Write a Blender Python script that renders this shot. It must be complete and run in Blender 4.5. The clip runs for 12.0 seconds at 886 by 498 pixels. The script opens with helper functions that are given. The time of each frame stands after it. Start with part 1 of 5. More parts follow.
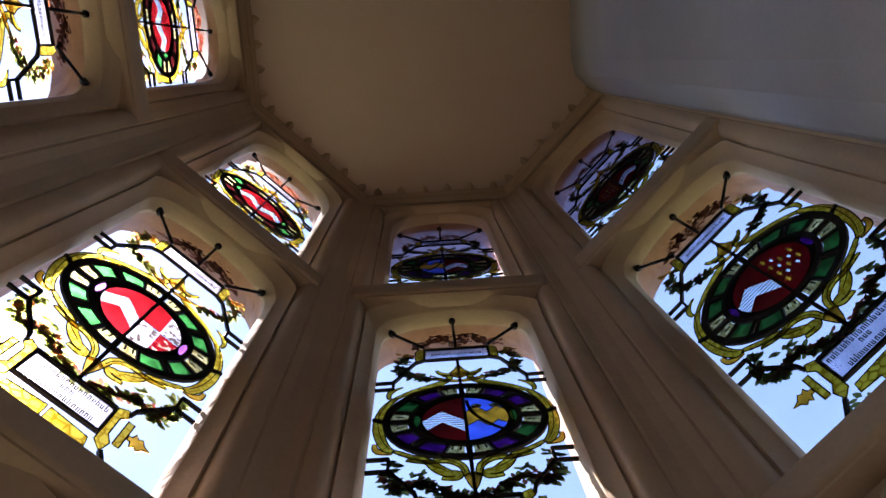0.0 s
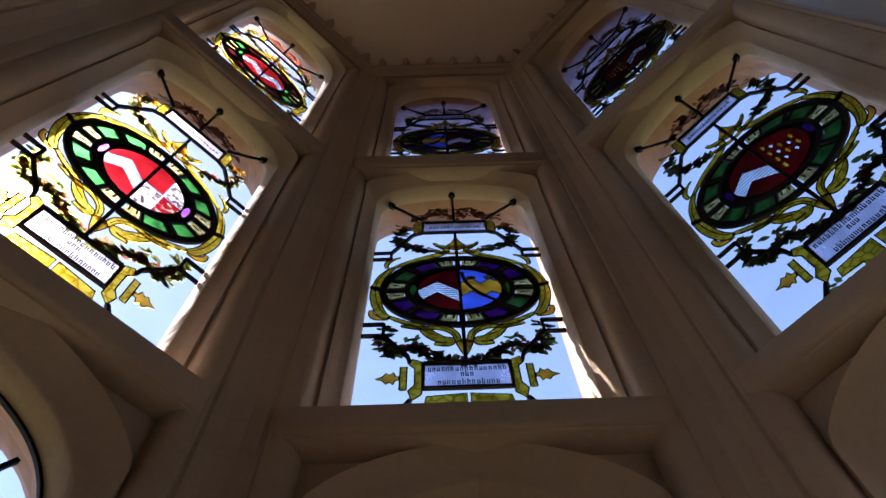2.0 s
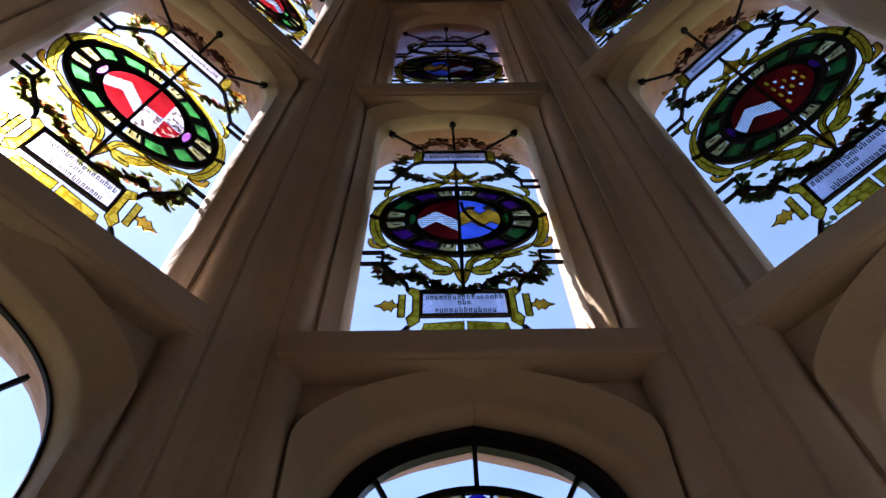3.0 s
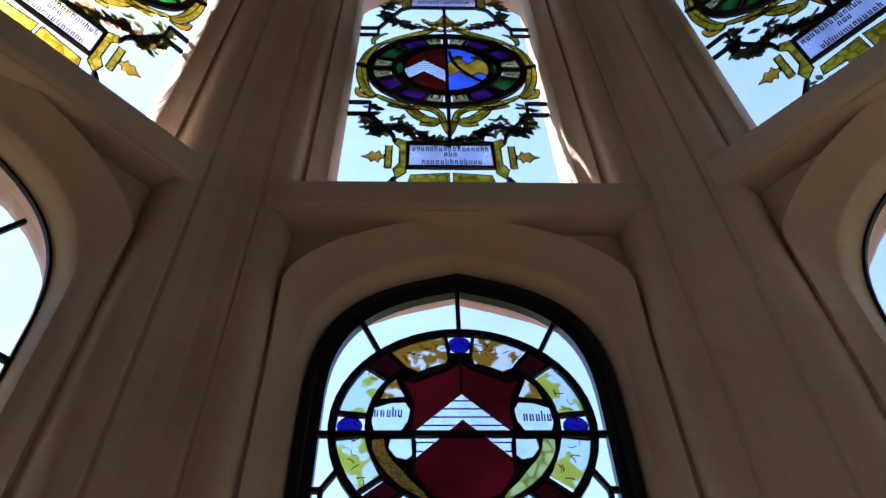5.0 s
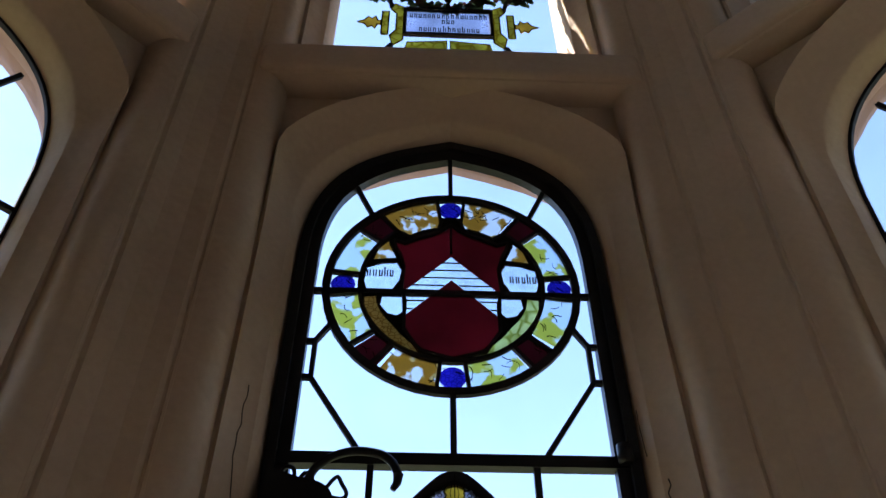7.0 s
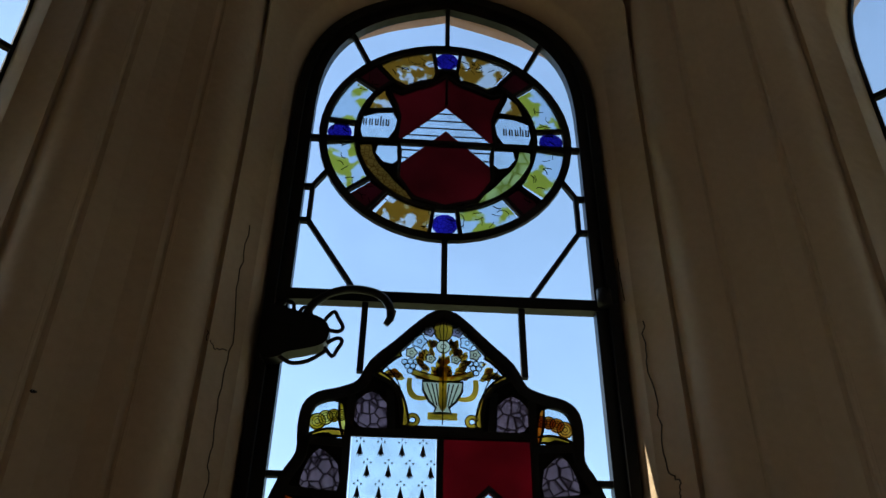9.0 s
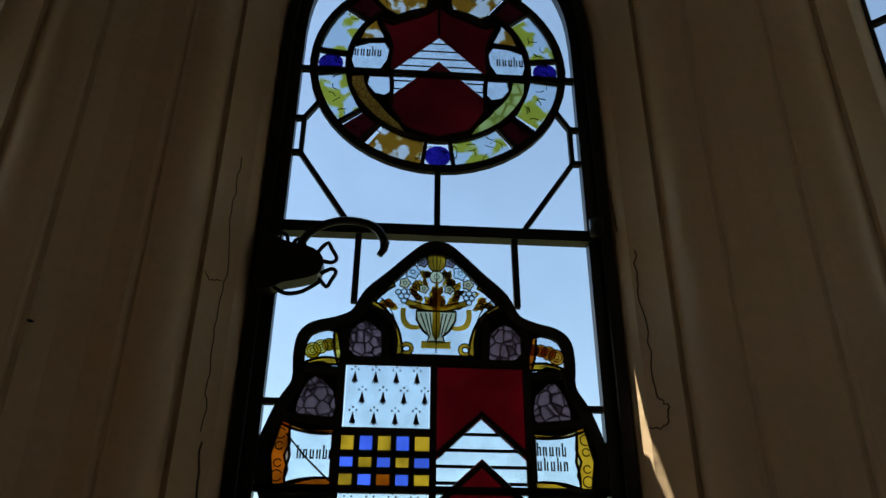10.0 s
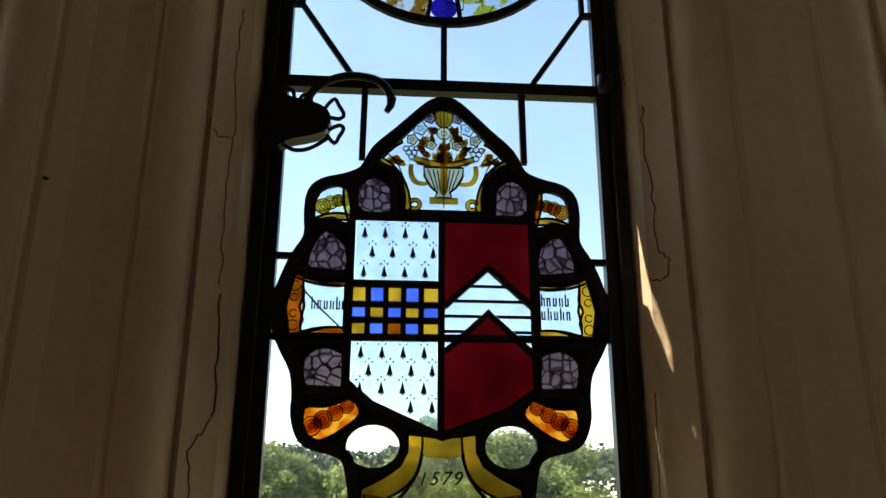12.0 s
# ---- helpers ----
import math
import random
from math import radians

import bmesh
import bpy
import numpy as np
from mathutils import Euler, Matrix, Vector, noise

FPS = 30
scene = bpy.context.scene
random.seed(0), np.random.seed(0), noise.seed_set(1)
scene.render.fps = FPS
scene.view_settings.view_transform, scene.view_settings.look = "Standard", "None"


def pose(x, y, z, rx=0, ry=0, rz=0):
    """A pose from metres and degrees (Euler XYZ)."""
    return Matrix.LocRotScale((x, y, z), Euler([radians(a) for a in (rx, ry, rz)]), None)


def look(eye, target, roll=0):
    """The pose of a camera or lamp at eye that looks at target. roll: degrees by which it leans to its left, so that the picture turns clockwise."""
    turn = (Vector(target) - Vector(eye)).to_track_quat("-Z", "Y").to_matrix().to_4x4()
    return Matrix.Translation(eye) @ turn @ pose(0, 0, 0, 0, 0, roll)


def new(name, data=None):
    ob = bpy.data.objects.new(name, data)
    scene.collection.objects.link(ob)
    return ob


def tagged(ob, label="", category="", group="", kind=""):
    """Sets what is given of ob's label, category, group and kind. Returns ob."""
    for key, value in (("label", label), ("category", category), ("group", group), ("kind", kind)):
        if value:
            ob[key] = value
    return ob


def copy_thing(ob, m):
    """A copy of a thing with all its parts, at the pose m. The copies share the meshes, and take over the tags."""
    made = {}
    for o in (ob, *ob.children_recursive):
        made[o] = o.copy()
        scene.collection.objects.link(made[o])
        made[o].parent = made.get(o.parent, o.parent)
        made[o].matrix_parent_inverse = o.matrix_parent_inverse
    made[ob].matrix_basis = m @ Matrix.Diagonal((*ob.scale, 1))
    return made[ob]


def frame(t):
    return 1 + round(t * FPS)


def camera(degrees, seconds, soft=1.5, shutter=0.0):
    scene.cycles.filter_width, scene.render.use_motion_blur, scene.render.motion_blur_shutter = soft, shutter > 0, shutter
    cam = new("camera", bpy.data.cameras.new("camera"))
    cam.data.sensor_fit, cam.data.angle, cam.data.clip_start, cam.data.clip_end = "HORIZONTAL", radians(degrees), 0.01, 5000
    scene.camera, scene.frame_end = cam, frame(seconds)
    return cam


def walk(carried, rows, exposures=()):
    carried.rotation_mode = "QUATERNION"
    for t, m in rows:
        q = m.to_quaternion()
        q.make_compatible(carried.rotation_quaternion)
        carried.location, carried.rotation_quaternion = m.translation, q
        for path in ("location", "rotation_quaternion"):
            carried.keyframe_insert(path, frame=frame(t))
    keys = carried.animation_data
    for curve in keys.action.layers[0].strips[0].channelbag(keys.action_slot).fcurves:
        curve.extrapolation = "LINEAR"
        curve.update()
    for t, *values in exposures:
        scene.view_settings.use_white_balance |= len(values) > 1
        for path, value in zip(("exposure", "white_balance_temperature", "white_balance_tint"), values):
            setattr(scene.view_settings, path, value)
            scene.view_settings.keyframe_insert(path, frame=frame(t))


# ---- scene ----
cam = camera(58.39, 12.0)
# seconds, x, y, z, yaw, pitch, roll
ROWS = [
    (0.0, -0.0724, -0.9731, 1.6200, -4.640, 76.465, -8.227),
    (0.5, -0.0618, -0.9742, 1.6170, -2.237, 74.362, -5.285),
    (1.0, -0.0594, -0.9753, 1.6097, -1.495, 72.031, -4.058),
    (1.5, -0.0610, -0.9754, 1.6008, -1.396, 69.913, -3.471),
    (2.0, -0.0615, -0.9742, 1.5910, -1.146, 67.584, -2.756),
    (2.5, -0.0630, -0.9781, 1.5837, -0.741, 65.283, -1.729),
    (3.0, -0.0633, -0.9838, 1.5766, -0.933, 62.449, -1.415),
    (5.0, -0.0656, -1.0105, 1.5537, -2.367, 51.420, -1.552),
    (5.5, -0.0640, -1.0126, 1.5445, -2.155, 49.011, -0.958),
    (6.0, -0.0623, -1.0122, 1.5340, -2.084, 46.810, -0.489),
    (6.5, -0.0611, -1.0129, 1.5239, -2.347, 44.848, -0.344),
    (7.0, -0.0596, -1.0163, 1.5133, -2.581, 42.717, -0.193),
    (9.0, -0.0606, -1.0370, 1.4759, -3.247, 32.623, 0.884),
    (9.5, -0.0589, -1.0352, 1.4707, -3.359, 30.600, 0.889),
    (10.0, -0.0557, -1.0330, 1.4635, -3.626, 28.288, 0.420),
    (10.5, -0.0543, -1.0319, 1.4562, -3.668, 26.076, 0.260),
    (11.0, -0.0574, -1.0319, 1.4539, -3.920, 23.273, 0.115),
    (11.5, -0.0637, -1.0367, 1.4552, -3.964, 20.541, 0.152),
    (12.0, -0.0714, -1.0469, 1.4607, -3.925, 17.762, 0.214),
]

EXPOSURES = [(0.0, 2.35, 6500, 26), (1.5, 2.0, 6500, 26), (3.0, 2.1, 6500, 24), (5.0, 2.5, 6400, 21), (6.5, 2.65, 6400, 20), (7.2, 2.2, 6400, 15), (8.8, 1.7, 7000, 5), (9.6, 1.42, 7700, 3), (10.5, 1.6, 8000, 4), (12.0, 2.0, 7900, 6)]
walk(cam, [(t, pose(x, y, z, 90 + pitch, 0, yaw) @ pose(0, 0, 0, 0, 0, roll)) for t, x, y, z, yaw, pitch, roll in ROWS], EXPOSURES)

# ---- light ----
SUN_EL, SUN_AZ = 62.0, -72.0
world = bpy.data.worlds.new("world")
scene.world = world
world.use_nodes = True
wn = world.node_tree
sky = wn.nodes.new("ShaderNodeTexSky")
sky.sky_type = "NISHITA"
sky.sun_disc = False
sky.sun_elevation = radians(SUN_EL)
sky.sun_rotation = radians(SUN_AZ)
sky.air_density, sky.dust_density, sky.ozone_density = 1.0, 0.15, 1.2
wn.links.new(sky.outputs[0], wn.nodes["Background"].inputs[0])
wn.nodes["Background"].inputs[1].default_value = 0.10
sun_data = bpy.data.lights.new("sun", "SUN")
sun_data.energy, sun_data.angle, sun_data.color = 5.0, radians(0.53), (1.0, 0.93, 0.83)
sun = new("sun", sun_data)
az, el = radians(SUN_AZ), radians(SUN_EL)
SUN_WAY = Vector((math.sin(az) * math.cos(el), math.cos(az) * math.cos(el), math.sin(el)))
sun.matrix_world = look(SUN_WAY * 30, (0, 0, 0))


# ---- materials ----
def links(mat):
    mat.use_nodes = True
    nt = mat.node_tree
    return nt, nt.nodes["Principled BSDF"], lambda a, b: nt.links.new(a, b)


def ramp_of(nt, stops):
    r = nt.nodes.new("ShaderNodeValToRGB")
    while len(r.color_ramp.elements) < len(stops):
        r.color_ramp.elements.new(0.5)
    for e, (p, c) in zip(r.color_ramp.elements, stops):
        e.position, e.color = p, (*c, 1)
    return r


def surface(name, dark, light, rough=0.8, scale=4.0, bump=0.1, fine=60.0, metal=0.0, wavy=0.0, shine=0.5):
    """A material with two scales of noise in colour and relief."""
    mat = bpy.data.materials.new(name)
    nt, bsdf, join = links(mat)
    tc = nt.nodes.new("ShaderNodeTexCoord")
    big = nt.nodes.new("ShaderNodeTexNoise")
    big.inputs["Scale"].default_value, big.inputs["Detail"].default_value, big.inputs["Roughness"].default_value = scale, 6, 0.6
    small = nt.nodes.new("ShaderNodeTexNoise")
    small.inputs["Scale"].default_value, small.inputs["Detail"].default_value = fine, 5
    for n in (big, small):
        join(tc.outputs["Object"], n.inputs["Vector"])
    mix = nt.nodes.new("ShaderNodeMix")
    mix.inputs["Factor"].default_value = 0.35
    join(big.outputs[0], mix.inputs[2])
    join(small.outputs[0], mix.inputs[3])
    ramp = ramp_of(nt, [(0.3, dark), (0.7, light)])
    join(mix.outputs[0], ramp.inputs[0])
    join(ramp.outputs[0], bsdf.inputs["Base Color"])
    b1 = nt.nodes.new("ShaderNodeBump")
    b1.inputs["Strength"].default_value, b1.inputs["Distance"].default_value = bump, 0.01
    join(mix.outputs[0], b1.inputs["Height"])
    join(b1.outputs[0], bsdf.inputs["Normal"])
    bsdf.inputs["Specular IOR Level"].default_value = shine
    if wavy:
        swell = nt.nodes.new("ShaderNodeTexNoise")
        swell.inputs["Scale"].default_value, swell.inputs["Detail"].default_value = 9.0, 3
        join(tc.outputs["Object"], swell.inputs["Vector"])
        b2 = nt.nodes.new("ShaderNodeBump")
        b2.inputs["Strength"].default_value, b2.inputs["Distance"].default_value = wavy, 0.03
        join(swell.outputs[0], b2.inputs["Height"])
        join(b1.outputs[0], b2.inputs["Normal"])
        join(b2.outputs[0], bsdf.inputs["Normal"])
    bsdf.inputs["Roughness"].default_value, bsdf.inputs["Metallic"].default_value = rough, metal
    return mat


def glass(name, colour, veil=0.0, streak=0.25, gloss=0.05, scale=18.0, dark=0.45, spread=0.62):
    """Coloured glass: light passes straight, tinted; veil is the share that seedy or dusty glass scatters forwards."""
    mat = bpy.data.materials.new(name)
    nt, bsdf, join = links(mat)
    nt.nodes.remove(bsdf)
    out = nt.nodes["Material Output"]
    tc = nt.nodes.new("ShaderNodeTexCoord")
    nz = nt.nodes.new("ShaderNodeTexNoise")
    nz.inputs["Scale"].default_value, nz.inputs["Detail"].default_value = scale, 4
    join(tc.outputs["Object"], nz.inputs["Vector"])
    deep = tuple(c * (1 - streak) * (1 - streak * dark) for c in colour)
    ramp = ramp_of(nt, [(0.3, deep), (0.62, colour)])
    join(nz.outputs[0], ramp.inputs[0])
    clear = nt.nodes.new("ShaderNodeBsdfTransparent")
    join(ramp.outputs[0], clear.inputs[0])
    last = clear.outputs[0]
    if veil:
        soft = nt.nodes.new("ShaderNodeBsdfRefraction")
        soft.inputs["IOR"].default_value, soft.inputs["Roughness"].default_value = 1.2, spread
        root = nt.nodes.new("ShaderNodeGamma")
        root.inputs["Gamma"].default_value = 0.5
        join(ramp.outputs[0], root.inputs[0])
        join(root.outputs[0], soft.inputs[0])
        mx = nt.nodes.new("ShaderNodeMixShader")
        mx.inputs[0].default_value = veil
        join(last, mx.inputs[1])
        join(soft.outputs[0], mx.inputs[2])
        last = mx.outputs[0]
    shine = nt.nodes.new("ShaderNodeBsdfGlossy")
    shine.inputs["Roughness"].default_value = 0.12
    mx = nt.nodes.new("ShaderNodeMixShader")
    mx.inputs[0].default_value = gloss
    join(last, mx.inputs[1])
    join(shine.outputs[0], mx.inputs[2])
    join(mx.outputs[0], out.inputs[0])
    return mat


def crackled(name, colour, line, cells=40.0):
    """Painted glass with a dark network of strokes."""
    mat = glass(name, colour, 0.25)
    nt = mat.node_tree
    clear = next(n for n in nt.nodes if n.type == "BSDF_TRANSPARENT")
    old = clear.inputs[0].links[0].from_socket
    tc = nt.nodes.new("ShaderNodeTexCoord")
    vor = nt.nodes.new("ShaderNodeTexVoronoi")
    vor.feature = "DISTANCE_TO_EDGE"
    vor.inputs["Scale"].default_value = cells
    nt.links.new(tc.outputs["Object"], vor.inputs["Vector"])
    edge = ramp_of(nt, [(0.03, line), (0.12, (1, 1, 1))])
    nt.links.new(vor.outputs[0], edge.inputs[0])
    mul = nt.nodes.new("ShaderNodeMix")
    mul.data_type, mul.blend_type = "RGBA", "MULTIPLY"
    mul.inputs["Factor"].default_value = 1
    nt.links.new(old, mul.inputs[6])
    nt.links.new(edge.outputs[0], mul.inputs[7])
    for n in nt.nodes:
        if n.type in ("BSDF_TRANSPARENT", "GAMMA"):
            nt.links.new(mul.outputs[2], n.inputs[0])
    return mat


def blotched(name, ground, blob, cells=30.0, low=0.47, high=0.53):
    """Painted glass with patches of a second colour."""
    mat = glass(name, ground, 0.25)
    nt = mat.node_tree
    ramp = next(n for n in nt.nodes if n.type == "VALTORGB")
    noise_node = next(n for n in nt.nodes if n.type == "TEX_NOISE")
    noise_node.inputs["Scale"].default_value, noise_node.inputs["Detail"].default_value = cells, 2.5
    for e, p, c in zip(ramp.color_ramp.elements, (low, high), (ground, blob)):
        e.position, e.color = p, (*c, 1)
    return mat


STONE = surface("limewashed_stone", (0.43, 0.322, 0.218), (0.53, 0.40, 0.272), 0.85, 3.0, 0.12, 90.0, 0.0, 0.30)
ROOM = surface("dark_room_wall", (0.045, 0.03, 0.02), (0.08, 0.055, 0.037), 0.8, 2.0, 0.05, 60.0)
OUTER = surface("weathered_red_stone", (0.30, 0.15, 0.095), (0.50, 0.28, 0.19), 0.9, 14.0, 0.3, 60.0)
PLASTER = surface("grey_plaster", (0.31, 0.30, 0.30), (0.38, 0.37, 0.37), 0.8, 2.0, 0.05, 80.0)
CEILING = surface("cream_plaster", (0.60, 0.465, 0.37), (0.67, 0.535, 0.43), 0.85, 1.5, 0.05, 70.0)
FLOOR = surface("dark_room_floor", (0.03, 0.02, 0.013), (0.055, 0.037, 0.024), 0.5, 5.0, 0.1, 60.0)
LEAD = surface("lead", (0.007, 0.007, 0.008), (0.018, 0.018, 0.019), 0.75, 20.0, 0.1, 120.0, 0.0, 0.0, 0.2)
IRON = surface("black_painted_iron", (0.005, 0.005, 0.006), (0.012, 0.012, 0.013), 0.42, 15.0, 0.15, 90.0, 0.0, 0.0, 0.25)
PAINT = surface("black_glass_paint", (0.003, 0.003, 0.003), (0.009, 0.008, 0.006), 0.8, 30.0, 0.02, 100.0, 0.0, 0.0, 0.1)
CRACK = surface("crack", (0.03, 0.024, 0.018), (0.07, 0.055, 0.04), 0.9, 30.0, 0.1, 90.0)
GRASS = surface("meadow", (0.06, 0.07, 0.025), (0.11, 0.115, 0.05), 0.9, 0.06, 0.1, 0.8)
BARK = surface("bark", (0.07, 0.05, 0.035), (0.14, 0.10, 0.07), 0.9, 4.0, 0.5, 30.0)
LEAF = surface("foliage", (0.10, 0.14, 0.03), (0.20, 0.25, 0.065), 0.6, 0.35, 0.0, 6.0)
leaf_tree, leaf_bsdf, leaf_join = links(LEAF)
through_leaf = leaf_tree.nodes.new("ShaderNodeBsdfTranslucent")
leaf_mix = leaf_tree.nodes.new("ShaderNodeMixShader")
leaf_mix.inputs[0].default_value = 0.45
leaf_join(leaf_bsdf.inputs["Base Color"].links[0].from_socket, through_leaf.inputs[0])
leaf_join(leaf_bsdf.outputs[0], leaf_mix.inputs[1])
leaf_join(through_leaf.outputs[0], leaf_mix.inputs[2])
leaf_join(leaf_mix.outputs[0], leaf_tree.nodes["Material Output"].inputs[0])
FARLEAF = surface("far_foliage", (0.035, 0.055, 0.028), (0.07, 0.09, 0.045), 0.9, 0.1, 0.0, 0.6)

CLEAR = glass("clear_glass", (0.93, 0.96, 0.985), 0.03, 0.03, 0.02, 6.0)
WHITE = glass("white_painted_glass", (0.88, 0.94, 0.96), 0.15, 0.07, 0.03, 30.0)
PLATE = crackled("white_lettered_glass", (0.88, 0.88, 0.94), (0.68, 0.68, 0.74), 150.0)
RED = glass("ruby_glass", (0.245, 0.009, 0.016), 0.35, 0.5, 0.04, 9.0)
MAROON = glass("maroon_glass", (0.20, 0.018, 0.022), 0.3, 0.5, 0.04, 9.0)
MULBERRY = glass("mulberry_glass", (0.14, 0.022, 0.03), 0.2, 0.4)
BLUE = glass("blue_glass", (0.22, 0.36, 0.94), 0.25, 0.25)
DEEPBLUE = crackled("deep_blue_glass", (0.10, 0.08, 0.60), (0.15, 0.15, 0.3), 160.0)
GREEN = glass("green_glass", (0.03, 0.22, 0.06), 0.4, 0.6, 0.05, 45.0)
PURPLE = glass("purple_glass", (0.16, 0.035, 0.27), 0.2, 0.5, 0.05, 30.0)
LILAC = glass("lilac_glass", (0.55, 0.22, 0.75), 0.25, 0.3)
MAUVE = crackled("mauve_glass", (0.33, 0.235, 0.25), (0.10, 0.075, 0.08), 70.0)
GOLD = glass("gold_stained_glass", (0.86, 0.56, 0.10), 0.25, 0.45, 0.04, 26.0)
OLIVE = crackled("olive_gold_glass", (0.66, 0.56, 0.10), (0.45, 0.36, 0.09), 40.0)
AMBER = glass("amber_glass", (0.64, 0.22, 0.03), 0.25, 0.5, 0.04, 40.0)
PALE = crackled("pale_leaf_glass", (0.75, 0.78, 0.38), (0.55, 0.55, 0.25), 45.0)
CREAM = crackled("cream_patterned_glass", (0.80, 0.76, 0.46), (0.35, 0.30, 0.12), 55.0)
IVORY = glass("ivory_glass", (0.95, 0.86, 0.62), 0.3, 0.2)
BROWN = crackled("brown_pattern_glass", (0.45, 0.28, 0.08), (0.3, 0.2, 0.1), 120.0)
FLORAL = blotched("brown_floral_glass", (0.50, 0.29, 0.06), (0.88, 0.87, 0.84), 34.0, 0.50, 0.53)
LEAFY = blotched("yellow_leaf_glass", (0.66, 0.64, 0.16), (0.80, 0.88, 0.92), 30.0, 0.47, 0.50)
BEASTS = blotched("ruby_glass_with_beasts", (0.32, 0.008, 0.02), (0.80, 0.70, 0.55), 52.0, 0.55, 0.60)
PIED = blotched("white_glass_with_beasts", (0.85, 0.85, 0.90), (0.08, 0.06, 0.06), 60.0, 0.50, 0.56)
# Tint imitating shaded stone behind the upper lights; also colours two urn flowers.
DIM = glass("dim_lilac_glass", (0.52, 0.45, 0.50), 0.35, 0.2, 0.04, 25.0)
SHELL = blotched("amber_shell_glass", (0.62, 0.20, 0.02), (0.86, 0.50, 0.12), 70.0, 0.42, 0.58)
SHELLGOLD = blotched("gold_shell_glass", (0.55, 0.36, 0.02), (0.92, 0.78, 0.30), 70.0, 0.42, 0.58)
LEAFGLASS = glass("garland_green_glass", (0.26, 0.29, 0.10), 0.4, 0.5, 0.03, 60.0)
RUSSET = glass("garland_russet_glass", (0.46, 0.17, 0.10), 0.4, 0.5, 0.03, 60.0)
SEPIA = glass("dated_plate_glass", (0.97, 0.93, 0.76), 0.12, 0.2, 0.04, 20.0)


# ---- building helpers ----
def part(name, bm, mat, parent=None, label="", smooth=False):
    me = bpy.data.meshes.new(name)
    bm.normal_update()
    bm.to_mesh(me)
    bm.free()
    me.materials.append(mat)
    if smooth:
        for p in me.polygons:
            p.use_smooth = True
    ob = new(name, me)
    ob.parent = parent
    if label:
        tagged(ob, label)
    return ob


def slab(bm, pts, d0, d1):
    """A flat piece with outline pts (u, z), from depth d0 to d1 into the room."""
    if sum(a[0] * b[1] - b[0] * a[1] for a, b in zip(pts, pts[1:] + pts[:1])) < 0:
        pts = pts[::-1]
    back = [bm.verts.new((u, -d0, z)) for u, z in pts]
    front = [bm.verts.new((u, -d1, z)) for u, z in pts]
    bm.faces.new(front)
    bm.faces.new(back[::-1])
    for i in range(len(pts)):
        j = (i + 1) % len(pts)
        bm.faces.new((back[i], back[j], front[j], front[i]))


EDGED = ("scroll", "bracket", "spearhead", "tassel", "finial", "gold_strap", "gold_edge", "shell_piece", "scroll_edge", "name_scroll", "mantling", "mauve_piece", "corner_shell", "urn", "gold_band")


def piece(name, pts, mat, parent, layer=1, label=""):
    bm = bmesh.new()
    slab(bm, pts, 0.001 + 0.003 * layer, 0.0032 + 0.003 * layer)
    count = len(bm.faces)
    if name in EDGED:
        strip(bm, pts, 0.0034, 0.0036 + 0.003 * layer, 0.0042 + 0.003 * layer, True)
    bm.faces.ensure_lookup_table()
    for f in bm.faces[count:]:
        f.material_index = 1
    ob = part(name, bm, mat, parent, label)
    ob.data.materials.append(PAINT)
    return ob


def grow(pts, k):
    """The outline swelled about its middle."""
    cu, cz = sum(p[0] for p in pts) / len(pts), sum(p[1] for p in pts) / len(pts)
    return [(cu + (u - cu) * k, cz + (z - cz) * k) for u, z in pts]


def mirror(pts):
    return [(-u, z) for u, z in pts]


def both(pts):
    """A closed outline from its right half, listed from top to bottom."""
    return pts + [(-u, z) for u, z in pts[::-1] if abs(u) > 1e-6]


def oval(cx, cz, rx, rz, n=28):
    return [(cx + rx * math.cos(2 * math.pi * i / n), cz + rz * math.sin(2 * math.pi * i / n)) for i in range(n)]


def sector(cx, cz, r0, r1, a0, a1, n=6, sx=1.0):
    """A piece of a ring between two angles in degrees."""
    ang = [radians(a0 + (a1 - a0) * i / n) for i in range(n + 1)]
    return [(cx + sx * r1 * math.cos(a), cz + r1 * math.sin(a)) for a in ang] + [(cx + sx * r0 * math.cos(a), cz + r0 * math.sin(a)) for a in ang[::-1]]


def rect(u0, z0, u1, z1):
    return [(u0, z0), (u1, z0), (u1, z1), (u0, z1)]


def strip(bm, pts, width, d0=0.003, d1=0.0125, closed=False):
    """A came or bar of rectangular section along the points."""
    n = len(pts)
    left, right = [], []
    for i, (u, z) in enumerate(pts):
        a = pts[i - 1] if (i or closed) else pts[i]
        b = pts[(i + 1) % n] if (i < n - 1 or closed) else pts[i]
        t = Vector((b[0] - a[0], b[1] - a[1]))
        t = t.normalized() if t.length > 1e-9 else Vector((1, 0))
        h = width / 2
        left.append((u - t.y * h, z + t.x * h))
        right.append((u + t.y * h, z - t.x * h))
    rows = [[bm.verts.new((u, -d, z)) for u, z in side] for side, d in ((left, d0), (right, d0), (right, d1), (left, d1))]
    for i in range(n if closed else n - 1):
        j = (i + 1) % n
        for k in range(4):
            m = (k + 1) % 4
            bm.faces.new((rows[k][i], rows[k][j], rows[m][j], rows[m][i]))
    if not closed:
        for i in (0, n - 1):
            bm.faces.new([rows[k][i] for k in (range(4) if i else range(3, -1, -1))])


def curve(p0, p1, p2, n=8):
    """Points of a quadratic curve."""
    return [tuple((1 - s) ** 2 * a + 2 * s * (1 - s) * b + s * s * c for a, b, c in zip(p0, p1, p2)) for s in (i / n for i in range(n + 1))]


